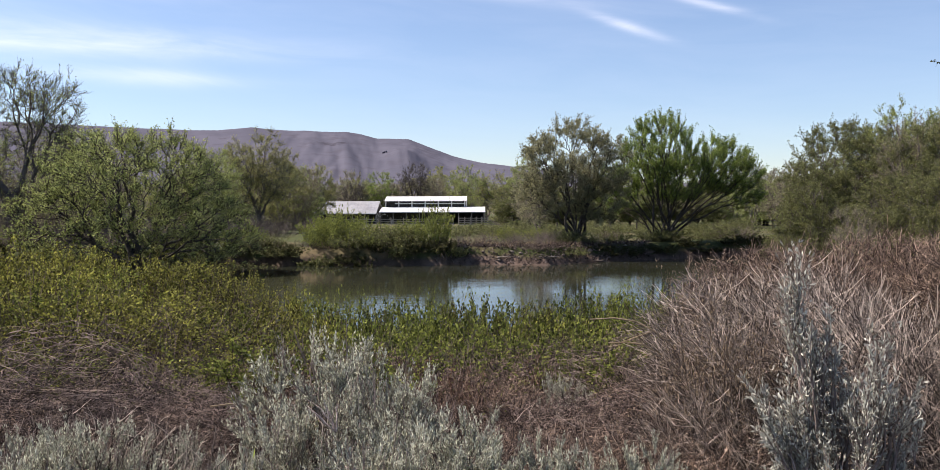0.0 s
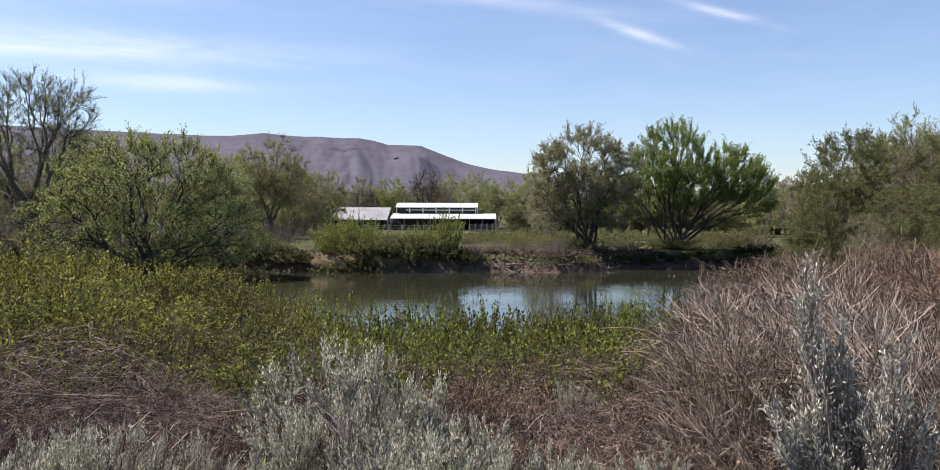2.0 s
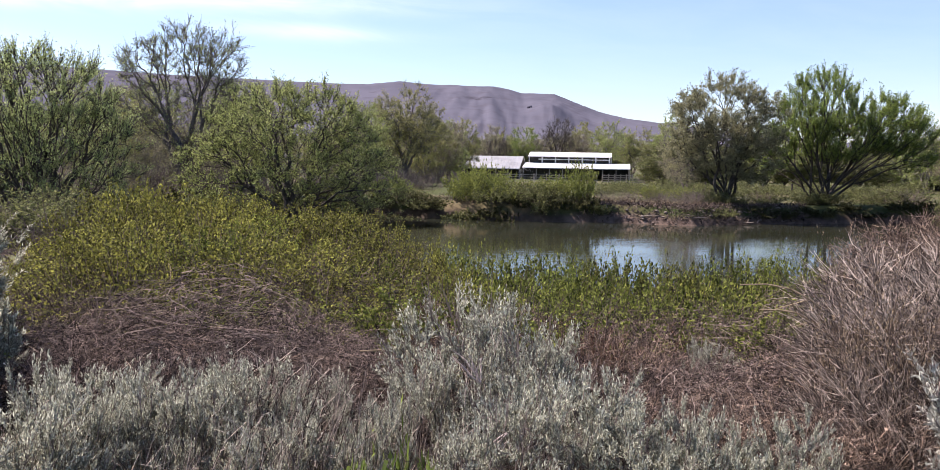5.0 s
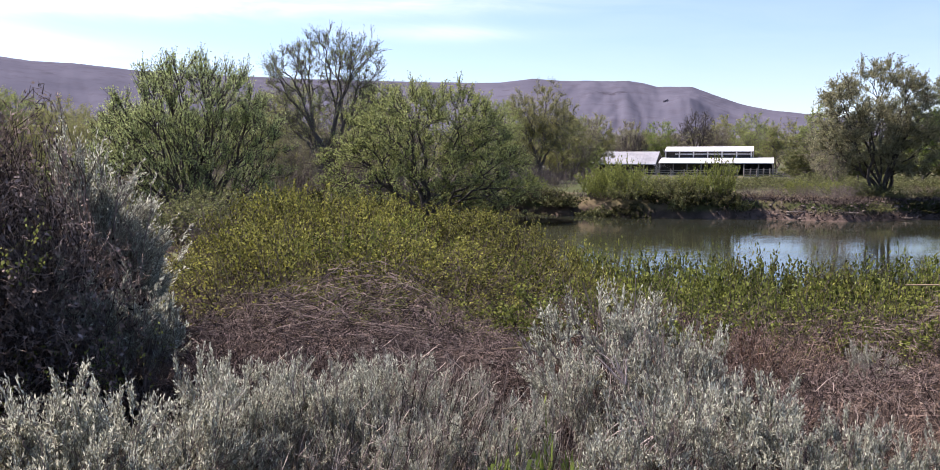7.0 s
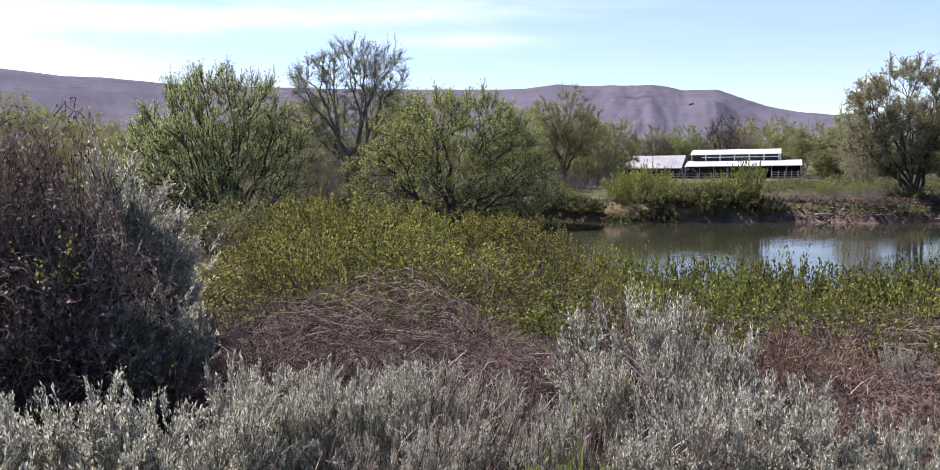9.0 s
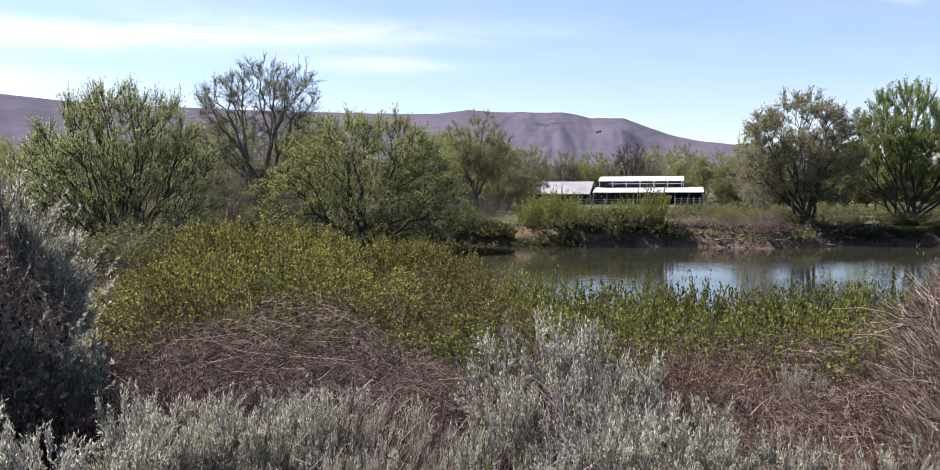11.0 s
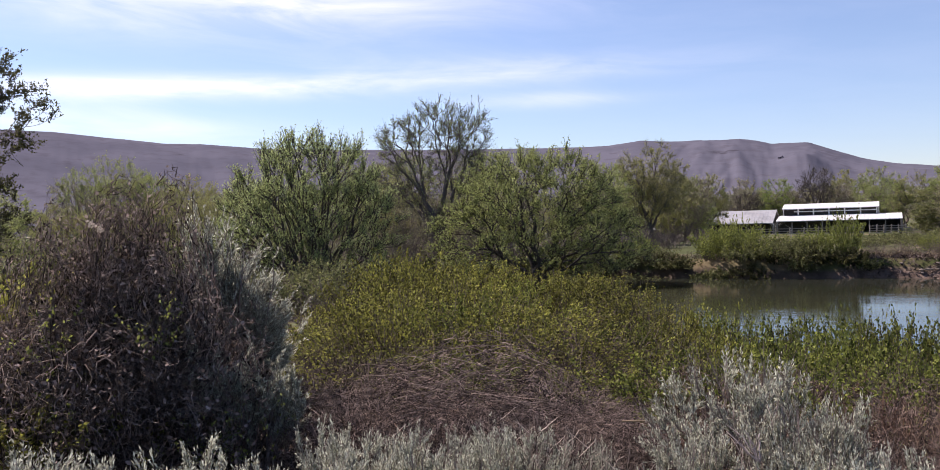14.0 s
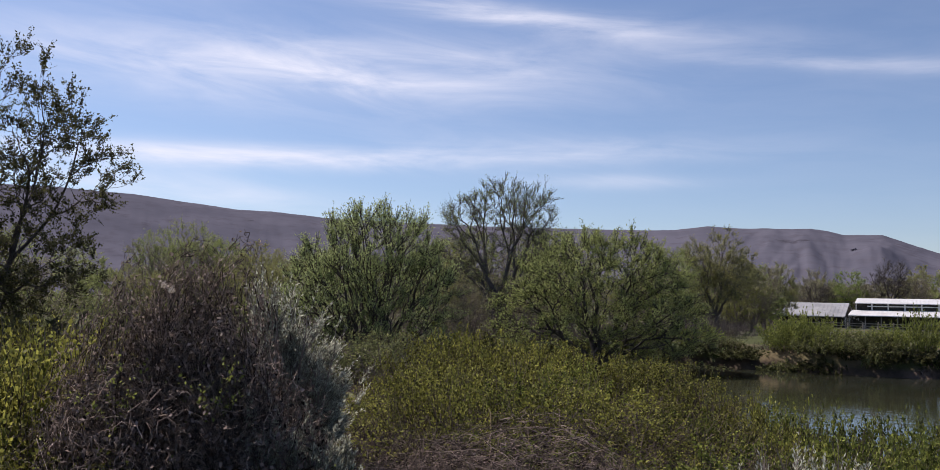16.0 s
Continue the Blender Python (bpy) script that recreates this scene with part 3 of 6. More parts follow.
def barn():
    """Livestock barn with a raised monitor roof over lower lean-to roofs; local origin at its front, ground level."""
    b = tagged(new("barn"), "long white metal-roofed barn with raised clerestory and dark open front", "barn")
    x0, x1 = -15.9, 3.2
    roof_plane("lower_roof", x0, x1, 0.0, 2.1, 5.2, 3.0, ROOF_METAL, b, "white sheet-metal lean-to roof with rust stains")
    roof_plane("monitor_roof", x0 + 0.55, -0.15, 4.7, 4.15, 8.5, 5.0, ROOF_METAL, b, "bright white raised roof")
    roof_plane("back_roof", x0 + 0.55, -0.15, 12.3, 4.15, 8.5, 5.0, ROOF_METAL, b)
    roof_plane("back_lean_roof", x0, x1, 17.0, 2.1, 11.8, 3.0, ROOF_METAL, b)
    # solid dark panel in place of the shade behind the open clerestory
    block("clerestory_wall", x0 + 0.8, -0.4, 5.6, 5.75, 2.8, 4.3, BOARD_AND_SHADE, b, "dark panel for the shade of the open clerestory")
    block("clerestory_back", x0 + 0.8, -0.4, 11.4, 11.55, 2.8, 4.3, BOARD_AND_SHADE, b)
    for i in range(6):
        x = x0 + 3.0 + i * 2.45
        block("clerestory_post", x, x + 0.22, 5.3, 5.5, 2.9, 4.25, PAINT_WHITE, b, "white post")
    block("clerestory_rail", x0 + 2.4, -0.6, 5.36, 5.46, 3.55, 3.72, PAINT_WHITE, b, "white rail")
    gable("gable_wall", -0.3, 5.0, 8.5, 12.0, 2.7, 4.08, 4.85, WALL_PALE, b, "pale end wall")
    gable("gable_wall", x0 + 0.65, 5.0, 8.5, 12.0, 2.7, 4.08, 4.85, WALL_PALE, b)
    block("back_wall", x0, x1, 16.0, 16.15, -0.2, 1.9, BOARD_AND_SHADE, b)
    block("side_wall", x1 - 0.15, x1, 0.6, 16.0, -0.2, 1.95, BOARD_AND_SHADE, b)
    # dark panel set inside to give the open front its shade
    block("partition_wall", x0 + 0.4, -4.2, 2.6, 2.75, -0.2, 2.35, BOARD_AND_SHADE, b, "dark panel for the shade of the open interior")
    for i in range(9):
        x = x0 + 0.1 + i * (x1 - x0 - 0.3) / 8
        block("post", x, x + 0.16, 0.25, 0.41, -0.2, 2.02, BOARD_GREY, b)
    # the low western wing
    w0, w1 = -27.6, -16.3
    roof_plane("wing_roof", w0, w1, -0.6, 1.85, 6.0, 4.1, ROOF_OLD, b, "weathered grey metal wing roof")
    roof_plane("wing_back_roof", w0, w1, 12.6, 1.85, 6.0, 4.1, ROOF_OLD, b)
    gable("wing_gable", w0 + 0.2, -0.2, 6.0, 12.2, -0.2, 1.85, 3.95, BOARD_GREY, b)
    gable("wing_gable", w1 - 0.3, -0.2, 6.0, 12.2, -0.2, 1.85, 3.95, BOARD_AND_SHADE, b)
    # same dark shade panel behind the wing's open front
    block("wing_wall", w0 + 0.3, w1 - 0.3, 2.2, 2.35, -0.2, 2.2, BOARD_AND_SHADE, b, "dark panel for the shade of the open interior")
    for i in range(6):
        x = w0 + 0.3 + i * 2.2
        block("post", x, x + 0.16, -0.3, -0.14, -0.2, 1.82, BOARD_GREY, b)
    b.matrix_world = pose(-0.65, 150, 1.25)
    return b


def fence(x0, x1, y, posts, rails, height, mat, label, z=1.2):
    f = tagged(new("fence"), label, "fence")
    for i in range(posts):
        x = x0 + (x1 - x0) * i / (posts - 1)
        bm = bmesh.new()
        bmesh.ops.create_cone(bm, cap_ends=True, segments=8, radius1=0.10, radius2=0.085, depth=height + 0.4,
                              matrix=pose(x, 0, height / 2 - 0.1, random.uniform(-2, 2), random.uniform(-2, 2)))
        part("post", bm, mat, f)
    for k in range(rails):
        zz = height * (k + 0.75) / (rails + 0.1)
        block("rail", x0, x1, -0.14, -0.08, zz - 0.06, zz + 0.06, mat, f)
    f.matrix_world = pose(0, y, z)
    return f


def utility_pole(x, y, z, h, arm=True):
    p = tagged(new("utility_pole"), "weathered wooden utility pole with a short crossarm" if arm else "bare weathered wooden utility pole", "utility pole", "poles by the farmyard")
    bm = bmesh.new()
    bmesh.ops.create_cone(bm, cap_ends=True, segments=10, radius1=0.17, radius2=0.11, depth=h + 0.6, matrix=pose(0, 0, h / 2 - 0.3))
    part("pole", bm, BARK, p)
    if arm:
        block("crossarm", -1.1, 1.1, -0.17, -0.08, h - 0.6, h - 0.45, BARK, p)
    p.matrix_world = pose(x, y, z)


barn()
fence(-27.5, -3.0, 138, 13, 3, 1.15, BOARD_GREY, "grey post-and-rail corral fence before the barn")
fence(-2.0, 4.5, 133, 8, 4, 1.35, BOARD_GREY, "grey board pen fence beside the barn")
fence(6.5, 24.0, 92, 7, 0, 1.2, BARK, "line of dark wooden pasture posts")
utility_pole(-24.8, 110, 1.2, 7.2)
utility_pole(-26.4, 110, 1.2, 6.8, arm=False)

# ---- the trees across the water ----
FAR_TREES = "trees across the pond"


def single_tree(az, r, label, seed, lobes, bark, leaf, turn=0.0, size=1.06, **kw):
    wood, crown = tree_meshes(seed, lobes, bark=bark, leaf=leaf, **kw)
    return plant("tree", wood, crown, bark, leaf, at(az, r, turn=turn, size=size), label, "tree", FAR_TREES)


# broad round tree with low spreading limbs
single_tree(-22.0, 58, "broad round tree with dark limbs and sparse spring-green leaves", 11,
            [(0, 0, 4.7, 4.9, 4.3, 3.6), (-3.6, 0, 3.3, 3.0, 3.0, 2.5), (3.4, 0, 3.0, 3.2, 3.2, 2.5), (-1.7, 0, 5.9, 2.8, 2.6, 2.2), (1.9, 0, 5.8, 2.7, 2.6, 2.1)], BARK, LEAF_OLIVE, size=1.2,
            ends=640, stems=8, thick=0.40, per_end=86, twig=0.70, sprigs=10, leaf_size=0.105, trunk=0.5, hollow=0.45, bow=0.10, tip=0.013, low=1.2, rise=0.7)
# vase-shaped tree of many stems
single_tree(-37.3, 50, "dense many-stemmed willow with silvery green young leaves", 12,
            [(0, 0, 5.0, 4.0, 3.9, 3.7), (-2.6, 0, 3.8, 2.9, 2.8, 2.8), (2.5, 0, 4.0, 2.6, 2.8, 3.0), (0.6, 0, 6.6, 3.0, 2.8, 2.4), (-1.6, 0, 6.0, 2.3, 2.4, 2.2)], BARK, LEAF_WILLOW, size=1.17,
            ends=660, stems=16, thick=0.44, per_end=94, twig=0.75, sprigs=10, leaf_size=0.105, hollow=0.5, rise=1.0, spray=0.35, tip=0.013, low=2.0, leaf_width=0.45)
# tall bare tree behind them
single_tree(-28.6, 72, "tall open tree with dark bare limbs and few leaves", 13,
            [(0.2, 0, 10.0, 2.8, 2.4, 2.9), (-3.2, 0, 9.2, 2.2, 2.0, 2.3), (3.0, 0, 9.6, 2.1, 2.0, 2.5), (-4.2, 0, 6.4, 1.6, 1.8, 1.6), (3.6, 0, 6.6, 1.6, 1.8, 1.8), (0, 0, 5.0, 3.6, 2.6, 2.8)], BARK_GREY, LEAF_OLIVE, size=1.1,
            ends=720, stems=6, thick=0.44, per_end=20, twig=0.62, sprigs=13, leaf_size=0.10, hollow=0.2, trunk=1.2, bow=0.08, tip=0.011, spray=0.7)
# oval airy tree, bronze young leaves
single_tree(7.1, 67.5, "airy oval tree with dark limbs and bronze-green young leaves", 14,
            [(-0.3, 0, 6.5, 3.1, 2.8, 2.6), (-2.6, 0, 5.4, 1.9, 2.2, 2.3), (2.0, 0, 5.6, 2.0, 2.2, 2.4), (-2.8, 0, 3.2, 1.5, 1.8, 1.7), (1.9, 0, 3.2, 1.9, 1.8, 1.9), (-0.4, 0, 4.2, 2.4, 2.2, 2.2)], BARK, LEAF_BRONZE, size=1.10,
            ends=700, stems=9, thick=0.30, per_end=96, twig=0.5, sprigs=10, leaf_size=0.10, hollow=0.4, rise=0.3, spray=0.8, bow=0.10, tip=0.012, low=1.4)
# bright green vase of leaning stems
single_tree(12.9, 73, "bright green tree of many leaning stems", 15,
            [(-0.1, 0, 6.9, 2.5, 2.6, 2.8), (-1.6, 0, 5.6, 1.8, 2.2, 2.6), (3.4, 0, 5.6, 2.0, 2.4, 2.2), (5.0, 0, 5.2, 1.8, 2.2, 2.1), (6.2, 0, 4.2, 1.5, 2.0, 1.9), (-3.5, 0, 3.8, 1.7, 2.0, 1.9), (1.2, 0, 4.6, 2.8, 2.4, 1.8)], BARK, LEAF_BRIGHT, size=1.12,
            ends=820, stems=15, thick=0.36, per_end=108, twig=0.75, sprigs=9, leaf_size=0.105, hollow=0.45, rise=1.3, spray=0.3, bow=0.05, tip=0.012, low=1.9)
# round-headed tree beside the farmyard
single_tree(-14.2, 100, "round-headed grey-green tree with upswept limbs", 18,
            [(0, 0, 7.6, 3.4, 3.2, 3.0), (-1.9, 0, 6.2, 2.4, 2.4, 2.6), (2.0, 0, 6.2, 2.4, 2.4, 2.6), (0, 0, 4.6, 3.2, 2.4, 2.0)], BARK_GREY, LEAF_SPRING_HAZED, size=1.12,
            ends=460, stems=6, thick=0.32, per_end=44, twig=0.6, sprigs=10, leaf_size=0.13, trunk=1.8, hollow=0.3, rise=0.5, spray=0.7, tip=0.014)
# trees of the skyline behind the barn
single_tree(-3.9, 166, "tall bare dark tree behind a barn", 21, [(0, 0, 8.6, 3.0, 2.6, 3.6), (-1.6, 0, 6.8, 2.0, 2.2, 2.4), (1.6, 0, 7.2, 2.0, 2.2, 2.6)], BARK, LEAF_BRONZE, size=1.0,
            ends=320, stems=5, thick=0.40, per_end=2, twig=0.9, sprigs=7, leaf_size=0.14, trunk=2.2, hollow=0.2, tip=0.018, spray=0.6)
single_tree(-8.0, 160, "small bare dark tree behind a barn", 22, [(0, 0, 5.4, 2.8, 2.4, 2.6), (1.4, 0, 4.6, 1.8, 2, 2)], BARK, LEAF_BRONZE, size=1.0,
            ends=200, stems=5, thick=0.30, per_end=2, twig=0.9, sprigs=6, leaf_size=0.14, trunk=1.4, hollow=0.2, tip=0.018, spray=0.7)
for az, r, high, wide, leaf, seed, label in ((-6.2, 166, 10.6, 1.0, LEAF_BRIGHT, 23, "rounded yellow-green tree behind a barn"), (1.8, 166, 10.6, 1.2, LEAF_SPRING_HAZED, 24, "rounded yellow-green tree behind the farmyard"),
                                             (-0.5, 172, 12.2, 1.1, LEAF_OLIVE, 25, "grey-olive tree with upswept limbs"), (-10.4, 150, 11.0, 0.95, LEAF_SPRING_HAZED, 26, "airy yellow-green tree with pale limbs")):
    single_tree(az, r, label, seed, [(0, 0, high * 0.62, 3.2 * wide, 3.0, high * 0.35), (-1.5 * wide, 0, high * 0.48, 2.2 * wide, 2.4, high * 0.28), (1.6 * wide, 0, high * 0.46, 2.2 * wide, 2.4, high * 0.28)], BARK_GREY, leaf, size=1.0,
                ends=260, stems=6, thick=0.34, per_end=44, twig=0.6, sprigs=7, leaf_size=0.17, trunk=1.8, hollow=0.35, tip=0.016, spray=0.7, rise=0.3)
# dark tree at the western edge
single_tree(-60.6, 26, "dark open tree with small clustered leaves", 16,
            [(0.2, 0, 6.5, 2.2, 2.4, 2.3), (1.7, 0, 5.2, 1.8, 2.0, 1.5), (1.1, 0, 2.8, 1.8, 2.2, 1.5), (-1.8, 0, 5.0, 2.4, 2.4, 2.8), (-0.6, 0, 2.0, 2.4, 2.2, 1.6)], BARK, LEAF_DARK,
            turn=60, ends=460, stems=4, thick=0.17, per_end=95, twig=0.4, sprigs=9, hollow=0.2, trunk=0.9, leaf_size=0.07, tip=0.005, leaf_width=0.7)
# tree whose branch ends show at the eastern edge
single_tree(33.8, 30, "tall tree with dark clustered leaves", 17,
            [(0, 0, 7.0, 2.2, 2.2, 3.4), (-0.6, 0, 4.8, 1.6, 2.0, 2.0)], BARK, LEAF_DARK,
            turn=-34, ends=200, stems=4, thick=0.18, per_end=46, twig=0.45, sprigs=7, hollow=0.3, trunk=1.5, leaf_size=0.09, tip=0.005, leaf_width=0.7)

# kinds for the woods behind, in a fuller form for the nearer ones: built once, then copied
rngw = random.Random(5)
YOUNG_CROWN = [(0, 0, 5.2, 3.2, 3.0, 4.0), (1.6, 0, 4.0, 2.0, 2.2, 2.4), (-1.5, 0, 6.8, 1.9, 2, 2.2), (0, 0, 2.4, 2.6, 2.4, 1.8)]
OLIVE_CROWN = [(0, 0, 5.6, 3.4, 3.2, 4.2), (-1.8, 0, 3.8, 2.4, 2.4, 2.4), (1.2, 0, 2.6, 2.6, 2.4, 1.9)]
BARE_CROWN = [(0, 0, 5.4, 2.8, 2.6, 4.0), (1.2, 0, 7.0, 2.2, 2.2, 2.4), (-1.4, 0, 4.6, 2.2, 2.2, 2.6)]
PALE_LIMBED_CROWN = [(0, 0, 6.4, 3.0, 2.8, 3.2), (-2.2, 0, 5.2, 2.0, 2.0, 2.2), (2.2, 0, 5.4, 2.0, 2.0, 2.4), (0, 0, 3.2, 2.8, 2.4, 2.2)]
GROVE_CROWN = [(0, 0, 6.2, 3.2, 3.0, 3.4), (-1.8, 0, 4.2, 2.4, 2.4, 2.8), (1.8, 0, 4.4, 2.4, 2.4, 2.8), (0, 0, 2.4, 3.0, 2.6, 2.0)]
WOODS = {}
for near, ends, sprigs, size, more in ((True, 240, 7, 0.095, 9.6), (False, 170, 5, 0.185, 2.4)):
    for kind, seed, leaf, bark, lobes, per, label in (
            (0, 31, LEAF_SPRING_HAZED, BARK_PALE, YOUNG_CROWN, 26, "young yellow-green tree in spring leaf"),
            (1, 32, LEAF_OLIVE, BARK, OLIVE_CROWN, 26, "olive-green tree in thin spring leaf"),
            (2, 33, LEAF_BRONZE, TWIG_MAUVE, BARE_CROWN, 6, "nearly bare mauve-brown tree"),
            (3, 34, LEAF_OLIVE, BARK_PALE, PALE_LIMBED_CROWN, 18, "grey-green tree with pale limbs"),
            (4, 35, LEAF_GROVE, BARK_GREY, GROVE_CROWN, 30, "dense grey-olive tree with dark limbs")):
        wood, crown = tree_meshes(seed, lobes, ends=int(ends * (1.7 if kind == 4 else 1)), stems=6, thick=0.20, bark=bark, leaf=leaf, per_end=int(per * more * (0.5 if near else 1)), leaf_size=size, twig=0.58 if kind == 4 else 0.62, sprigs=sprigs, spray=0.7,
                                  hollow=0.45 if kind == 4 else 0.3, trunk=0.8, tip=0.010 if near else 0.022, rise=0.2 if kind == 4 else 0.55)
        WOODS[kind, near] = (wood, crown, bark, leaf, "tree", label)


def wood_tree(kind, az, r, size, tall=None):
    wood, crown, bark, leaf, name, label = WOODS[kind, r < 95]
    return plant(name, wood, crown, bark, leaf, at(az, r, turn=rngw.uniform(0, 360), size=size * 1.12, tall=(size if tall is None else tall) * (0.97 if kind == 4 else 1.07)), label, "tree", "woods behind the pasture")


# chosen trees of the skyline: kind, bearing, distance, size, height
TREE_SPOTS_A = ((2, -7.8, 176, 1.0, 1.1), (2, 3.4, 172, 1.3, 1.0),
    (1, 3.6, 150, 1.0, 1.1), (0, -1.8, 186, 1.2, 1.2), (2, -2.4, 170, 0.9, 0.9), (2, 4.6, 82, 0.62, 0.62), (2, 20.4, 112, 0.9, 0.7), (2, 19.0, 140, 1.1, 0.85),
    (4, 23.4, 60, 0.9, 1.12), (4, 25.2, 62, 0.95, 1.08), (1, 27.2, 62, 1.0, 1.1), (4, 29.0, 58, 0.95, 1.08), (4, 31.0, 60, 1.0, 1.15), (4, 24.4, 68, 1.0, 1.2))
TREE_SPOTS_B = ((4, 26.4, 72, 1.1, 1.15), (4, 35, 60, 1.1, 1.0), (4, 21.2, 66, 0.6, 0.40), (2, 24.6, 50, 0.5, 0.5), (4, 22.4, 58, 0.65, 0.8), (4, 26.6, 54, 0.75, 0.72),
    (4, 28.4, 52, 0.7, 0.7), (4, 30.4, 52, 0.8, 0.8), (4, 23.2, 70, 0.8, 0.66), (4, 22.0, 74, 0.7, 0.5), (4, 28.0, 72, 1.1, 1.1), (4, 33, 66, 1.1, 1.1),
    (4, 39, 60, 1.1, 1.0), (3, -51.0, 86, 0.85, 0.95), (0, -48.6, 92, 0.95, 0.95), (0, -49.6, 62, 0.62, 0.55), (0, -46.0, 78, 0.75, 0.70), (0, -43.4, 72, 0.75, 0.68))
TREE_SPOTS_C = ((1, -44.8, 60, 0.55, 0.5), (0, -52.6, 66, 0.6, 0.55), (1, -55.5, 70, 0.8, 0.65), (2, -57.5, 60, 0.7, 0.6), (1, -60.5, 70, 0.9, 0.8), (2, -63, 50, 0.8, 0.7),
    (1, -66, 64, 0.9, 0.9), (0, -31.6, 78, 0.95, 0.9), (1, -25.6, 80, 1.0, 0.95), (0, -33.0, 64, 0.7, 0.65), (2, -30.6, 62, 0.62, 0.58), (1, -17.6, 88, 0.95, 0.9),
    (3, -16.2, 104, 0.95, 0.95), (2, -12.4, 120, 0.9, 0.9), (2, -18.6, 78, 0.7, 0.68), (1, -11.4, 128, 0.8, 0.85), (2, -33.6, 58, 0.55, 0.5), (2, -26.4, 66, 0.6, 0.55))
TREE_SPOTS_D = ((2, -41.5, 58, 0.6, 0.5), (0, -40.4, 66, 0.75, 0.7), (2, 26.8, 64, 0.9, 1.1), (2, 28.7, 66, 1.0, 1.14), (2, 30.3, 63, 0.9, 1.1), (2, 27.8, 58, 0.8, 0.95))
TREE_SPOTS_E = ((0, -34.6, 84, 1.0, 0.95), (2, -32.4, 88, 1.0, 1.0), (1, -30.4, 86, 1.0, 1.0), (2, -27.4, 88, 1.0, 1.02), (0, -25.4, 86, 1.0, 0.98), (2, -23.6, 90, 1.0, 1.0), (2, -18.4, 92, 0.95, 0.85), (3, -17.0, 94, 0.9, 0.85),
    (0, -44.6, 84, 0.95, 0.85), (0, -42.4, 80, 0.9, 0.80), (1, -47.0, 88, 0.95, 0.82), (0, -41.2, 74, 0.8, 0.72), (3, -36.0, 80, 1.0, 0.9),
    (2, -9.4, 168, 1.2, 0.8), (2, -8.6, 164, 1.2, 0.85), (2, -5.2, 166, 1.1, 0.8), (2, -3.2, 168, 1.2, 0.9), (3, 0.4, 168, 1.2, 0.95),
    (3, -49.0, 90, 1.0, 1.08), (3, -46.8, 92, 0.85, 0.92), (2, -51.2, 84, 0.9, 0.8), (2, 3.4, 120, 0.8, 0.7), (1, -11.4, 150, 1.1, 0.8), (2, -12.6, 140, 1.1, 0.95), (2, -11.8, 118, 0.8, 0.7))
for k, az, r, s, h in TREE_SPOTS_A + TREE_SPOTS_B + TREE_SPOTS_C + TREE_SPOTS_D + TREE_SPOTS_E:
    wood_tree(k, az, r, s, h)
for i in range(32):
    az = -66 + 98 * (i + rngw.random()) / 32
    wood_tree(rngw.choice((0, 1, 2, 2, 2, 3)), az, rngw.uniform(190, 230), rngw.uniform(1.3, 1.7), rngw.uniform(0.85, 1.1))
for i in range(16):
    wood_tree(rngw.choice((2, 2, 3, 2, 0)), -21.0 + 1.7 * i, rngw.uniform(168, 188), rngw.uniform(1.1, 1.4), rngw.uniform(0.7, 0.95))
for i in range(13):
    wood_tree(rngw.choice((2, 2, 2, 0)), -34.5 + 0.95 * i, rngw.uniform(76, 92), rngw.uniform(0.7, 0.95), rngw.uniform(0.5, 0.72))
for i in range(12):
    wood_tree(rngw.choice((2, 2, 0, 0)), -20.5 + 0.85 * i, rngw.uniform(112, 142), rngw.uniform(0.8, 1.0), rngw.uniform(0.6, 0.95))
# paler tree kinds used here to suggest haze over the distance
for az, r, s, h in ((18.6, 116, 0.9, 0.75), (19.8, 118, 1.0, 0.85), (21.2, 110, 1.0, 0.9), (17.6, 124, 0.9, 0.7)):
    wood_tree(3 if az < 19 else 2, az, r, s, h)
for i in range(16):
    wood_tree(rngw.choice((4, 4, 1, 2)), 3.0 + 1.1 * i, rngw.uniform(120, 150), rngw.uniform(0.9, 1.2), rngw.uniform(0.55, 0.72))
for i in range(9):
    wood_tree(2, 2.2 + 0.85 * i, rngw.uniform(108, 145), rngw.uniform(0.5, 0.7), rngw.uniform(0.38, 0.55))
for i in range(10):
    wood_tree(rngw.choice((1, 3, 2)), 14.5 + 0.95 * i, rngw.uniform(125, 175), rngw.uniform(0.9, 1.2), rngw.uniform(0.55, 0.8))

# ---- brush ----
rngb = random.Random(8)


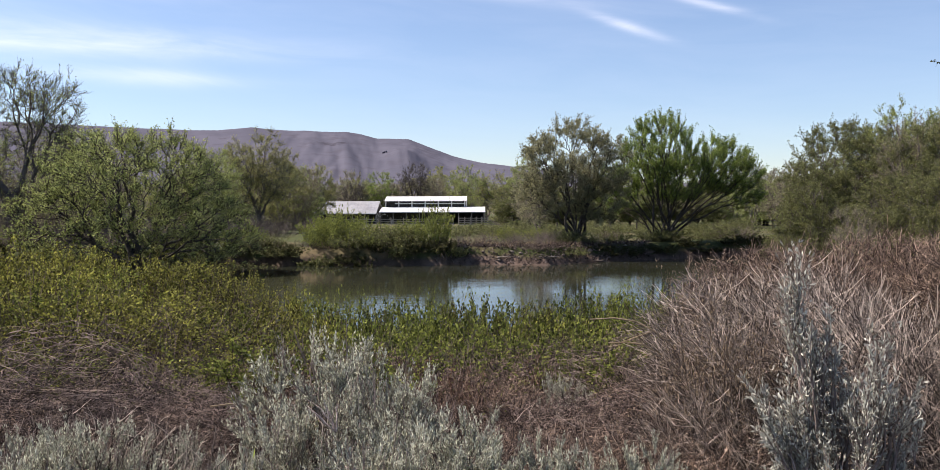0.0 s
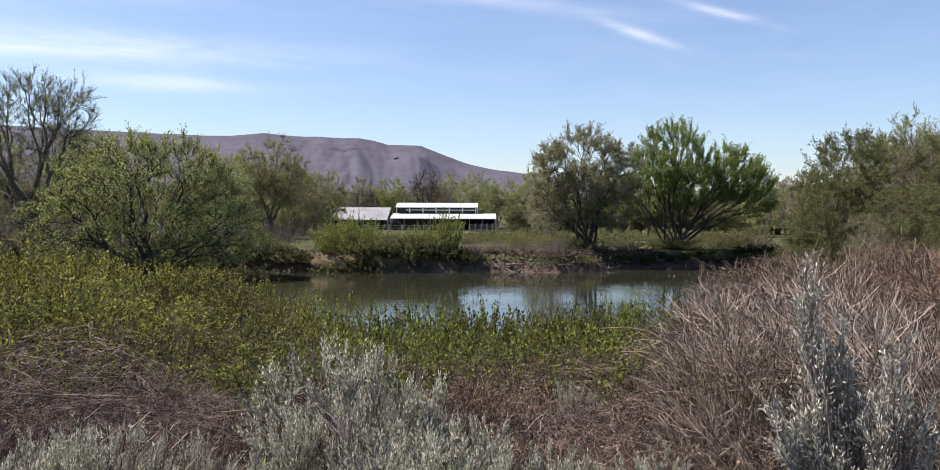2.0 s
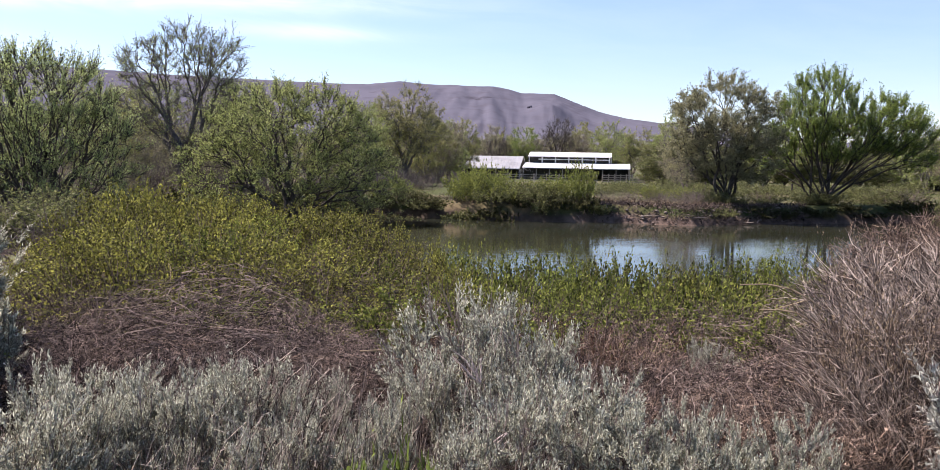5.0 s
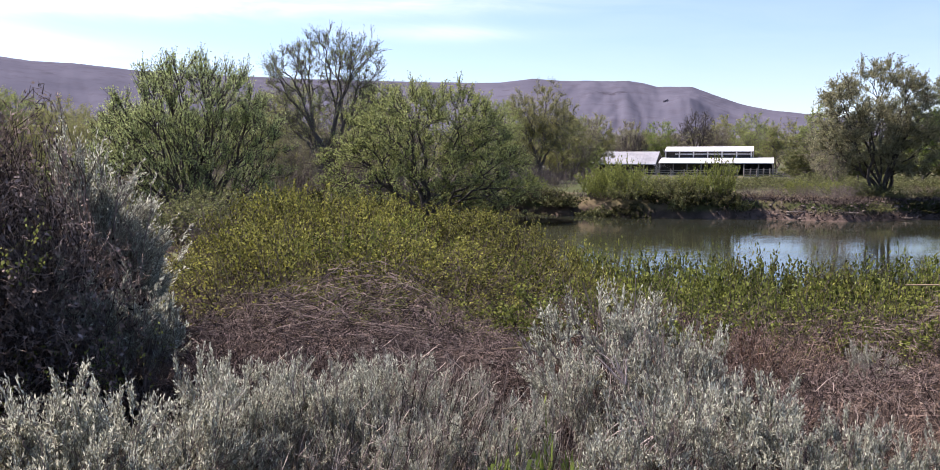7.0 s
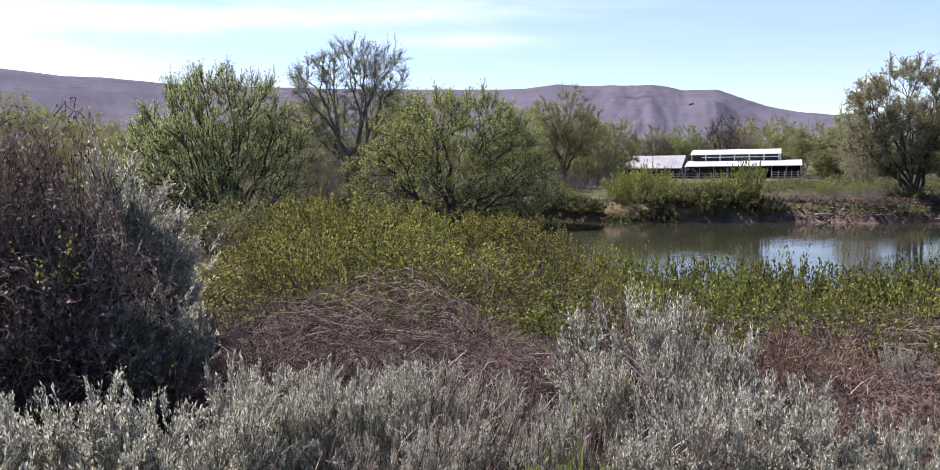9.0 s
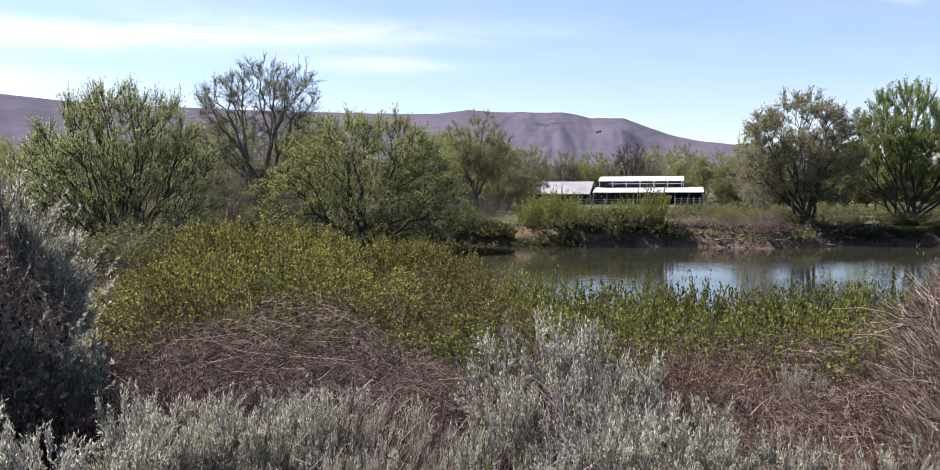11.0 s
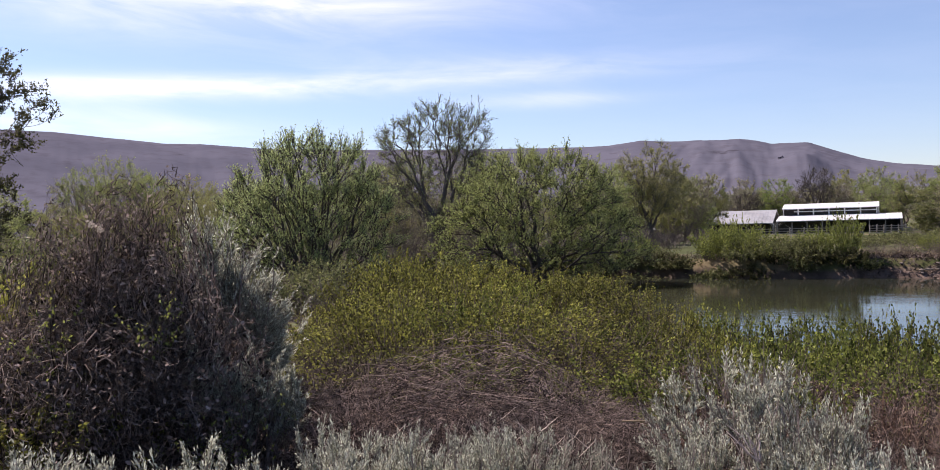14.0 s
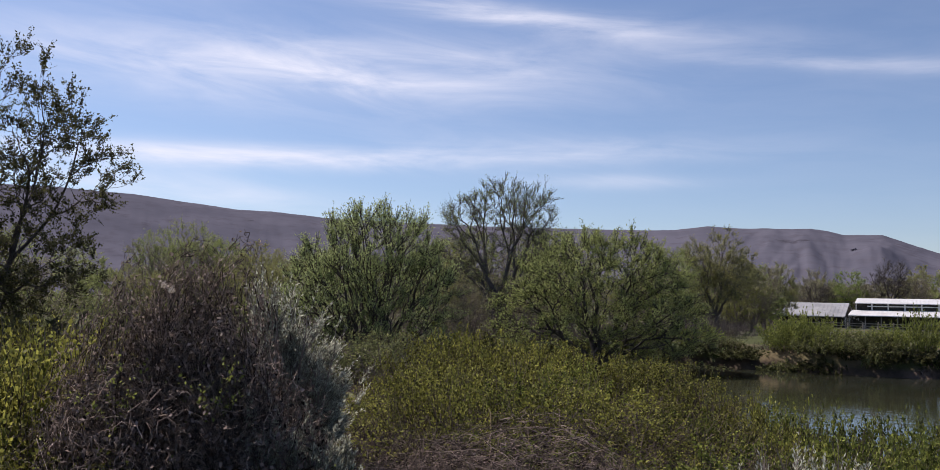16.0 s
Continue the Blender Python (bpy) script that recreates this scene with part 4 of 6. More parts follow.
def shrub_meshes(seed, stems, height, width, leaf, bark, count, leaf_size, start=0.4, r0=0.006, lean=0.25, leaf_width=0.6, plain=False):
    """Upright twigs that fork once, with small leaves on their upper part."""
    rng = np.random.default_rng(seed)
    base = np.concatenate([rng.normal(size=(stems, 2)) * width * 0.22, np.full((stems, 1), -0.08)], axis=1)
    way = np.concatenate([base[:, :2] * 1.1 / max(width, 0.1) + rng.normal(size=(stems, 2)) * lean, np.ones((stems, 1))], axis=1)
    h = height * rng.uniform(0.62, 1.05, stems) * (1 - 0.25 * np.minimum(1, np.linalg.norm(base[:, :2], axis=1) / (width * 0.5)))
    k = 5
    t = np.linspace(0, 1, k)[None, :, None]
    wob = np.cumsum(rng.normal(size=(stems, k, 3)) * 0.035 * height, axis=1) * np.array([1, 1, 0.2])
    path = base[:, None] + unit(way)[:, None] * h[:, None, None] * t + wob
    rad = np.linspace(r0, r0 * 0.35, k)[None].repeat(stems, 0)
    f = stems * 4
    own = rng.integers(0, stems, f)
    j = rng.integers(1, k - 1, f)
    s = path[own, j]
    d = unit(unit(way)[own] + rng.normal(size=(f, 3)) * 0.45) * (height * rng.uniform(0.12, 0.36, f))[:, None]
    side = np.stack([s, s + d * 0.5 + rng.normal(size=(f, 3)) * 0.02, s + d], axis=1)
    wood = mesh_np("twigs", *join([tubes(path, rad, 3), tubes(side[:, ::2], np.full((f, 2), r0 * 0.5) * np.array([1, 0.5]), 3)]), bark)
    q = count // 2
    o = rng.integers(0, stems, q)
    u = start + (1.02 - start) * rng.uniform(0, 1, q) ** 0.75 * (k - 1) / (k - 1)
    i = np.minimum((u * (k - 1)).astype(int), k - 2)
    fr = (u * (k - 1) - i)[:, None]
    a = path[o, i] * (1 - fr) + path[o, i + 1] * fr
    hi = np.where(side[:, 2, 2] > height * start)[0]
    o2 = rng.choice(hi, count - q)
    b = side[o2, 0] + d[o2] * rng.uniform(0.2, 1.05, count - q)[:, None]
    p = np.concatenate([a, b]) + rng.normal(size=(count, 3)) * 0.012
    return wood, mesh_np("leaves", *leaves(rng, p, leaf_size, leaf_width, 0.5, plain=plain), leaf)


def sage_meshes(seed, height, width, ends, leaf, per_end=130, leaf_size=0.026, stems=9, bare=0.0, lean=(0, 0), slim=0.34, plumes=0, loose=0.10):
    """Woody grey stems that part to many tufted tips."""
    rng = np.random.default_rng(seed)
    n = ends
    a = rng.uniform(0, 2 * math.pi, n)
    rad = np.sqrt(rng.uniform(0, 1, n))
    top = height * (1.05 - 0.42 * rad ** 2 + 0.10 * rng.normal(size=n)) * rng.uniform(0.62, 1.0, n)
    if plumes:
        own = rng.integers(0, plumes, n)
        pa = rng.uniform(0, 2 * math.pi, plumes) + np.arange(plumes) * 2.4
        pr = np.sqrt((np.arange(plumes) + 0.3) / plumes)
        ph = height * (1.0 - 0.35 * pr ** 2) * rng.uniform(0.72, 1.05, plumes)
        px = np.cos(pa[own]) * pr[own] + rng.normal(size=n) * loose
        py = np.sin(pa[own]) * pr[own] + rng.normal(size=n) * loose
        a, rad = np.arctan2(py, px), np.hypot(px, py)
        top = ph[own] * rng.uniform(0.5, 1.0, n) ** 0.7
    pts = np.stack([np.cos(a) * rad * width / 2 + lean[0] * top, np.sin(a) * rad * width / 2 + lean[1] * top, np.maximum(top, 0.12)], axis=1)
    parts = limbs(rng, np.zeros(3), pts, stems, 0.028 * height, bow=0.10)
    tips = np.stack([p for p, _, tip in parts if tip])
    wood_v = tubes(np.stack([p for p, _, _ in parts]), np.maximum(np.stack([r for _, r, _ in parts]), 0.0016), 4)
    sp = 7
    own = np.repeat(np.arange(len(tips)), sp)
    m = len(own)
    t = rng.uniform(0.45, 1.0, m)
    i = np.minimum((t * 4).astype(int), 3)
    fr = (t * 4 - i)[:, None]
    s = tips[own, i] * (1 - fr) + tips[own, i + 1] * fr
    d = unit(unit(tips[own, 4] - tips[own, 2]) * 0.9 + rng.normal(size=(m, 3)) * 0.22 + np.array([1.4 * lean[0], 1.4 * lean[1], 0.6])) * (height * rng.uniform(0.08, 0.20, m))[:, None]
    sprig = np.stack([s, s + d * 0.5 + rng.normal(size=(m, 3)) * 0.006, s + d], axis=1)
    wood = mesh_np("stems", *join([wood_v, tubes(sprig[:, ::2], np.full((m, 2), 0.0024) * np.array([1, 0.5]), 3)]), WOOD_SAGE)
    dead = rng.uniform(size=len(tips)) < bare
    live = np.where(~dead[own])[0]
    k = int((~dead).sum() * per_end)
    j = rng.choice(live, k)
    p = sprig[j, 0] + d[j] * rng.uniform(0.1, 1.03, k)[:, None] + rng.normal(size=(k, 3)) * 0.005
    return wood, mesh_np("leaves", *leaves(rng, p, leaf_size, slim, 0.5, unit(d)[j] * 1.5), leaf)


def tangle_mesh(seed, width, depth, height, strands, length, mat, radius=0.0028, skin=0.35, k=6, droop=0.5, power=2.5):
    """A heap of dead vines: thin strands that run over and under the skin of a dome."""
    rng = np.random.default_rng(seed)
    half = np.array([width / 2, depth / 2, height])
    d = unit(rng.normal(size=(strands, 3)))
    d[:, 2] = np.abs(d[:, 2]) * 0.9
    d = unit(d)
    depth_in = 1 - skin * rng.uniform(0, 1, strands) ** 1.3
    way = unit(np.cross(d, rng.normal(size=(strands, 3))))
    step = (length * rng.uniform(0.4, 1.3, strands) / (k - 1))[:, None]
    pos, out = d.copy(), []
    for i in range(k):
        lump = 1 + 0.10 * np.sin(pos[:, 0] * 4.1 + seed) * np.cos(pos[:, 1] * 3.7 - seed) + 0.06 * np.sin(pos[:, 2] * 7 + pos[:, 0] * 6)
        z = np.clip(np.abs(pos[:, 2]), 0, 0.999)
        full = ((1 - z ** power) ** (1 / power) / np.sqrt(1 - z * z))[:, None]
        full = np.concatenate([np.minimum(full, 1.5), np.minimum(full, 1.5), np.ones_like(full)], axis=1)
        out.append(pos * full * (depth_in * lump)[:, None] * half)
        way = unit(way + rng.normal(size=(strands, 3)) * 2.2 + np.array([0, 0, -0.04 * droop * i]))
        pos = unit(pos + way * step / half)
        depth_in = np.minimum(depth_in * (1 + rng.normal(size=strands) * min(0.05, 0.022 / height)), 1.04)
    path = np.stack(out, axis=1)
    path[..., 2] = np.maximum(path[..., 2], -0.05)
    rad = (radius * rng.uniform(0.6, 1.5, strands))[:, None] * np.linspace(1, 0.5, k)[None]
    return mesh_np("strands", *tubes(path, rad, 3), mat)


def cane_mesh(seed, length, mat, radius=0.006):
    """One long arching dead cane, standing at its own origin."""
    rng = np.random.default_rng(seed)
    k = 12
    t = np.linspace(0, 1, k)
    side = rng.normal() * 0.15 * np.sin(t * math.pi * rng.uniform(0.8, 1.7))
    path = np.stack([t * length * 0.75, side * length, (np.sin(t * math.pi * 0.72) * 0.5 - 0.05) * length], axis=1) + np.cumsum(rng.normal(size=(k, 3)) * 0.008, axis=0)
    return mesh_np("cane", *tubes(path[None], np.linspace(radius, radius * 0.4, k)[None], 5), mat, True)


def stalks_mesh(seed, count, height, width, lean, mat, radius=0.0048, spread=0.3, wild=1.0):
    """Dead upright or leaning stalks with forked tips."""
    rng = np.random.default_rng(seed)
    base = np.concatenate([rng.normal(size=(count, 2)) * width * 0.25, np.full((count, 1), -0.05)], axis=1)
    way = np.concatenate([np.array(lean)[None, :] + rng.normal(size=(count, 2)) * spread, np.ones((count, 1))], axis=1)
    h = height * rng.uniform(0.55, 1.1, count)
    k = 5
    t = np.linspace(0, 1, k)[None, :, None]
    path = base[:, None] + unit(way)[:, None] * h[:, None, None] * t + np.cumsum(rng.normal(size=(count, k, 3)) * 0.028 * wild * height, axis=1)
    rad = (radius * rng.uniform(0.6, 1.4, count))[:, None] * np.linspace(1, 0.4, k)[None]
    f = count * 7
    own, j = rng.integers(0, count, f), rng.integers(1, k, f)
    s = path[own, j]
    d = unit(unit(way)[own] + rng.normal(size=(f, 3)) * 0.8 * wild) * (height * rng.uniform(0.05, 0.20, f))[:, None]
    side = np.stack([s, s + d * 0.5 + rng.normal(size=(f, 3)) * 0.015, s + d], axis=1)
    return mesh_np("stalks", *join([tubes(path, rad, 3), tubes(side, np.full((f, 3), radius * 0.5) * np.array([1, 0.8, 0.5]), 3)]), mat)


def dead_shrub_mesh(seed, height, width, ends, stems, mat, lean=(0.0, 0.0), thick=0.011, fine=0.0016, sprigs=5, bow=0.12, spray=0.6, reach=1.0):
    """A leafless shrub: limbs that part again and again to fine crooked twigs."""
    rng = np.random.default_rng(seed)
    a, rad = rng.uniform(0, 2 * math.pi, ends), np.sqrt(rng.uniform(0, 1, ends))
    top = height * (1.05 - 0.35 * rad ** 2) * rng.uniform(0.35, 1.0, ends) ** 0.7
    pts = np.stack([np.cos(a) * rad * width / 2 + lean[0] * top, np.sin(a) * rad * width / 2 + lean[1] * top, np.maximum(top, 0.08)], axis=1)
    parts = limbs(rng, np.zeros(3), pts, stems, thick, bow=bow)
    tips = np.stack([p for p, _, tip in parts if tip])
    body = tubes(np.stack([p for p, _, _ in parts]), np.maximum(np.stack([r for _, r, _ in parts]), fine), 3)
    m = len(tips) * sprigs
    own = np.repeat(np.arange(len(tips)), sprigs)
    j = rng.integers(1, 5, m)
    start = tips[own, j]
    way = unit(unit(tips[own, 4] - tips[own, 1]) + rng.normal(size=(m, 3)) * spray) * (reach * height * rng.uniform(0.05, 0.17, m))[:, None]
    twig = np.stack([start, start + way * 0.5 + rng.normal(size=(m, 3)) * 0.012, start + way], axis=1)
    return mesh_np("twigs", *join([body, tubes(twig, np.full((m, 3), fine) * np.array([1, 0.8, 0.5]), 3)]), mat)


def simple_plant(name, mesh, mat, m, label, category, group, piece):
    ob = tagged(new(name), label, category, group)
    tagged(part(piece, mesh, mat, ob), kind="stuff")
    ob.matrix_world = m
    return ob


# leafy shrubs between the viewpoint and the water
SHRUBS = [shrub_meshes(50 + i, 52, 1.15, 1.25, LEAF_SHRUB if i % 2 == 0 else LEAF_SHRUB2, DRY_BROWN, (2500, 2500, 520)[i // 2], 0.038, (0.5, 0.5, 0.5)[i // 2]) for i in range(6)]
SHRUB_TOP = [top_of(*s) for s in SHRUBS]


def leafy(kind, az, r, size, el):
    wood, crown = SHRUBS[kind]
    return plant("shrub", wood, crown, None, None, fitted(az, r, el, size, rngb.uniform(0, 360), SHRUB_TOP[kind]),
                 ("yellow-green leafy shrub with brown lower twigs", "fresh green leafy shrub on the bank", "brown twiggy shrub with few young leaves")[kind % 2 if kind < 4 else 2], "shrub", "shrubs on the near bank", "branching", "foliage")


GREEN_AZ = (-70, -60, -53, -46, -41, -37.4, -35.6, -33.8, -31.3, -27.2, -23.9, -20, -18, -16.1, -13.8, -9.8, -4.9, 0.1, 8.3, 14.2, 20)
GREEN_EL = (-0.6, -0.8, -1.0, -2.6, -7.4, -6.6, -4.2, -2.4, -1.5, -2.3, -2.9, -3.4, -3.6, -4.6, -5.7, -6.1, -6.5, -6.1, -5.7, -5.6, -4.8)
LOW_AZ, LOW_EL = (-70, -45, -38.9, -32, -26.5, -21.5, -20.6, -18, -15, -8, 0, 4, 10, 14, 20), (-9, -9, -8.8, -7.4, -7.2, -9, -11, -12.6, -11.3, -10, -10, -9.6, -8.7, -8.1, -7)
for r, n in ((16.6, 44), (14.8, 38), (13.0, 33), (11.4, 29), (10.0, 25), (8.7, 22), (7.6, 18)):
    f = min(1.0, (r - 7.6) / 9.0)
    for i in range(n):
        az = -66 + 84 * (i + rngb.uniform(0.1, 0.9)) / n
        if az > 14 and r < 13 or (-57 < az < -39.5 and r < 12):
            continue
        hi, lo = float(np.interp(az, GREEN_AZ, GREEN_EL)), float(np.interp(az, LOW_AZ, LOW_EL)) + 0.9
        el = lo + (hi + (1.0 if az > -18 else 0.6) - lo) * min(1.0, f / 0.8) ** 0.7 - rngb.uniform(0, 0.8) * rngb.random() - (rngb.uniform(0.5, 1.3) if rngb.random() < 0.3 else 0)
        kind = (0 if az < -10 else 1) if rngb.random() < 0.8 else rngb.randrange(4)
        if rngb.random() < 0.06 + 0.80 * (1 - f) ** 1.1 or (az < -52 and rngb.random() < 0.85):
            kind = 4 if az < -10 else 5
        leafy(kind, az, r + rngb.uniform(-0.6, 0.6), rngb.uniform(0.9, 1.2), el)

for az, r, el in ((-56.0, 8.0, -3.0), (-59.0, 7.6, -4.0), (-62.0, 8.0, -3.5), (-54.5, 7.0, -5.0), (-57.0, 6.6, -6.5), (-60.0, 6.4, -7.0), (-55.5, 5.9, -8.5), (-58.5, 5.7, -9.5), (-53.5, 9.4, -1.6), (-57.5, 9.6, -1.8), (-61.0, 9.8, -1.6), (-55.6, 7.5, -0.9), (-58.0, 7.3, -0.9), (-60.4, 7.0, -1.4)):
    leafy(0, az, r, 1.0, el)

for i in range(26):
    az = -16.0 + 31.0 * (i + rngb.uniform(0.1, 0.9)) / 26
    leafy(5 if rngb.random() < 0.7 else 3, az, rngb.uniform(6.2, 8.0), rngb.uniform(0.7, 1.0), rngb.uniform(-10.0, -7.6))

# heaps of dead brambles
HEAPS = [tangle_mesh(70 + i, 2.2, 1.9, 1.15, 2600, 0.34, DRY_HEAP, 0.0031, 0.6, 6) for i in range(3)]


def flecks(seed, mesh, count, size, mat, low=0.0):
    """Small dead leaves scattered over the points of a mesh."""
    rng = np.random.default_rng(seed)
    co = np.empty(len(mesh.vertices) * 3, dtype=np.float32)
    mesh.vertices.foreach_get("co", co)
    co = co.reshape(-1, 3)
    co = co[co[:, 2] >= low * co[:, 2].max()]
    return mesh_np("flecks", *leaves(rng, co[rng.integers(0, len(co), count)] + rng.normal(size=(count, 3)) * 0.01, size, 0.6), mat)


def arch_mesh(seed, width, depth, height, strands, mat, radius=0.0021):
    """Long pale vines that run from the crown of a heap down over its skin."""
    rng = np.random.default_rng(seed)
    k = 9
    a0 = rng.uniform(0, 2 * math.pi, strands)
    lo = rng.uniform(0.02, 0.5, strands)
    run = rng.uniform(0.35, 0.9, strands)
    t = np.linspace(0, 1, k)
    polar = (lo[:, None] + run[:, None] * t) * math.pi / 2
    turn = a0[:, None] + np.cumsum(rng.normal(size=(strands, k)) * 0.42, axis=1) + rng.normal(size=(strands, 1)) * 1.3 * t
    lift = 1.0 + rng.uniform(-0.10, 0.05, strands)[:, None] + np.cumsum(rng.normal(size=(strands, k)) * 0.028, axis=1)
    path = np.stack([np.sin(polar) * np.cos(turn) * width / 2, np.sin(polar) * np.sin(turn) * depth / 2, np.cos(np.minimum(polar, 1.5)) ** 0.8 * height], axis=-1) * lift[..., None]
    return mesh_np("arching_vines", *tubes(path, (radius * rng.uniform(0.6, 1.5, strands))[:, None] * np.linspace(1, 0.6, k)[None], 3), mat)


VINES = [arch_mesh(77 + i, 2.2, 1.9, 1.15, 70, (VINE_PALE, VINE_RED, DRY_TAN)[i]) for i in range(3)]
HEAP_FLECKS = [flecks(75 + i, h, 900, 0.024, (DRY_HEAP, DRY_BROWN, DRY_STRAW)[i]) for i, h in enumerate(HEAPS)]
HEAP_TOP = [top_of(h) for h in HEAPS]
CANES = [cane_mesh(140 + i, 0.8, (DRY_STRAW, DRY_HEAP)[i % 2], 0.0032) for i in range(5)]
HEAP_SPOTS_A = ((0, -27.7, 6.1, -6.8, 0.82, 20), (1, -32.2, 6.3, -9.2, 0.66, 70), (0, -36.2, 6.2, -10.0, 0.6, 130), (1, -23.6, 5.8, -10.6, 0.58, 200), (2, -21.2, 5.2, -12.4, 0.55, 10), (1, -25.5, 5.5, -11.0, 0.6, 150),
    (2, -30.5, 5.6, -11.0, 0.6, 300), (2, 3.0, 7.0, -9.6, 0.85, 60), (1, 8.3, 6.4, -9.6, 0.8, 110), (0, 13.2, 7.6, -7.6, 0.8, 170), (2, -4.0, 7.0, -10.0, 0.75, 250), (1, 5.5, 4.9, -13.2, 0.65, 300),
    (0, 9.4, 4.9, -12.6, 0.62, 20), (2, 12.6, 5.2, -11.2, 0.7, 30), (0, -11.8, 7.4, -9.8, 0.65, 340))
HEAP_SPOTS_B = ((1, -19.4, 5.3, -12.4, 0.5, 35), (0, -17.6, 6.0, -11.6, 0.5, 80), (1, 17.4, 9.0, -3.4, 0.8, 45), (1, 16.0, 6.0, -8.6, 0.6, 75), (1, -14.5, 4.9, -14.0, 0.45, 0))
for kind, az, r, el, size, turn in HEAP_SPOTS_A + HEAP_SPOTS_B:
    heap = simple_plant("bramble_heap", HEAPS[kind], None, fitted(az, r, el, size, turn, HEAP_TOP[kind]), "tangled heap of dead brown bramble vines", "dead brush", "dead bramble heaps on the near bank", "tangle")
    tagged(part("dead_leaf_scatter", HEAP_FLECKS[kind], None, heap), kind="stuff")
    tagged(part("vine_mat", VINES[kind], None, heap, "pale dead vines over the heap"), kind="stuff")
    for k in range(14 if size == 0.82 else 3):
        cane = part("cane", CANES[rngb.randrange(5)], None, heap, "pale arching dead cane")
        a = rngb.uniform(0, 2 * math.pi)
        cane.matrix_basis = Matrix.LocRotScale((0.75 * math.cos(a) * rngb.random(), 0.7 * math.sin(a) * rngb.random(), rngb.uniform(0.45, 0.8)), Euler((0, 0, rngb.uniform(0, 6.28))), None)



def stem_fan(az, r, el, reach, count, seed, down=False):
    """Bleached bare stems that spread like a fan from one crown."""
    rng = np.random.default_rng(seed)
    k = 6
    t = np.linspace(0, 1, k)[None, :, None]
    side = np.linspace(-0.85, 0.25, count) + rng.normal(size=count) * 0.08
    end = np.stack([side * reach, rng.normal(size=count) * 0.06, reach * rng.uniform(0.7, 1.05, count) * (-0.45 if down else 1.0)], axis=1)
    path = end[:, None] * t + np.cumsum(rng.normal(size=(count, k, 3)) * 0.006, axis=1)
    path[..., 2] += 0.10 * reach * np.sin(math.pi * t[..., 0]) * (1.6 if down else 0.3)
    a = radians(az)
    z = EYE.z + r * math.tan(radians(el))
    ob = tagged(new("bare_stem_clump"), "bleached bare stems fanning out of old sagebrush", "dead brush", "bleached stems in the sagebrush")
    for one in path:
        part("stem", mesh_np("stem", *tubes(one[None], np.linspace(0.0034, 0.0016, k)[None], 5), STEM_PALE, True), None, ob)
    ob.matrix_world = pose(r * math.sin(a), r * math.cos(a), z, 0, 0, -az)


stem_fan(-9.3, 3.55, -14.8, 0.13, 9, 501)
stem_fan(-6.2, 3.45, -18.0, 0.24, 9, 502, True)
stem_fan(-8.0, 3.6, -17.4, 0.2, 5, 503, True)
# sagebrush before the viewpoint
SAGES = [sage_meshes(90, 1.0, 1.2, 150, LEAF_SAGE, plumes=14, loose=0.16), sage_meshes(91, 0.85, 1.1, 130, LEAF_SAGE, bare=0.08), sage_meshes(92, 1.1, 1.1, 130, LEAF_SAGE, bare=0.26, plumes=12, loose=0.2)]
SAGE_TOP = [top_of(*s) for s in SAGES]
SAGEBRUSH_SPOTS_A = ((2, -10.0, 4.6, -6.9, 0.95, 0), (2, -5.0, 4.1, -11.2, 0.62, 220), (2, -6.3, 4.3, -9.4, 0.7, 40), (2, -13.4, 4.1, -12.6, 0.45, 80), (0, -2.6, 3.7, -12.6, 0.75, 120), (1, 2.0, 3.5, -14.6, 0.7, 160), (1, -16.8, 3.6, -15.2, 0.42, 10),
    (0, -22.8, 3.6, -15.8, 0.5, 200), (2, -27.5, 3.9, -13.8, 0.5, 240), (0, -32.8, 4.1, -13.0, 0.45, 280), (0, -36.6, 4.0, -12.0, 0.55, 320), (0, -40.6, 3.6, -13.2, 0.72, 20), (1, -44.6, 3.4, -13.4, 0.7, 60),
    (0, -48.6, 3.6, -11.8, 0.8, 200), (1, -52.2, 3.5, -12.2, 0.8, 10), (0, -55.0, 3.8, -11.2, 0.9, 100))
SAGEBRUSH_SPOTS_B = ((2, -19.5, 4.4, -13.6, 0.42, 140), (2, 6.4, 5.6, -10.8, 0.4, 180), (1, 6.5, 3.6, -14.8, 0.55, 200), (0, -59, 3.8, -12.5, 0.9, 10), (0, -34.4, 4.3, -11.8, 0.62, 15), (2, -31.0, 4.0, -12.8, 0.6, 75), (0, -26.2, 4.2, -12.3, 0.62, 115), (2, -23.9, 4.3, -12.0, 0.66, 250), (2, -7.5, 3.4, -13.6, 0.7, 60), (1, 11.5, 3.7, -15.0, 0.55, 70))
for kind, az, r, el, s, turn in SAGEBRUSH_SPOTS_A + SAGEBRUSH_SPOTS_B:
    wood, crown = SAGES[kind]
    plant("sagebrush", wood, crown, None, None, fitted(az, r, el, s * 0.86, turn, SAGE_TOP[kind]), ("full silver-grey sagebrush on the bank", "low grey-green sagebrush on the bank", "ragged half-bare grey sagebrush")[kind], "sagebrush", "sagebrush on the near bank", "branching", "foliage")

# silver shrub among grey dead stalks


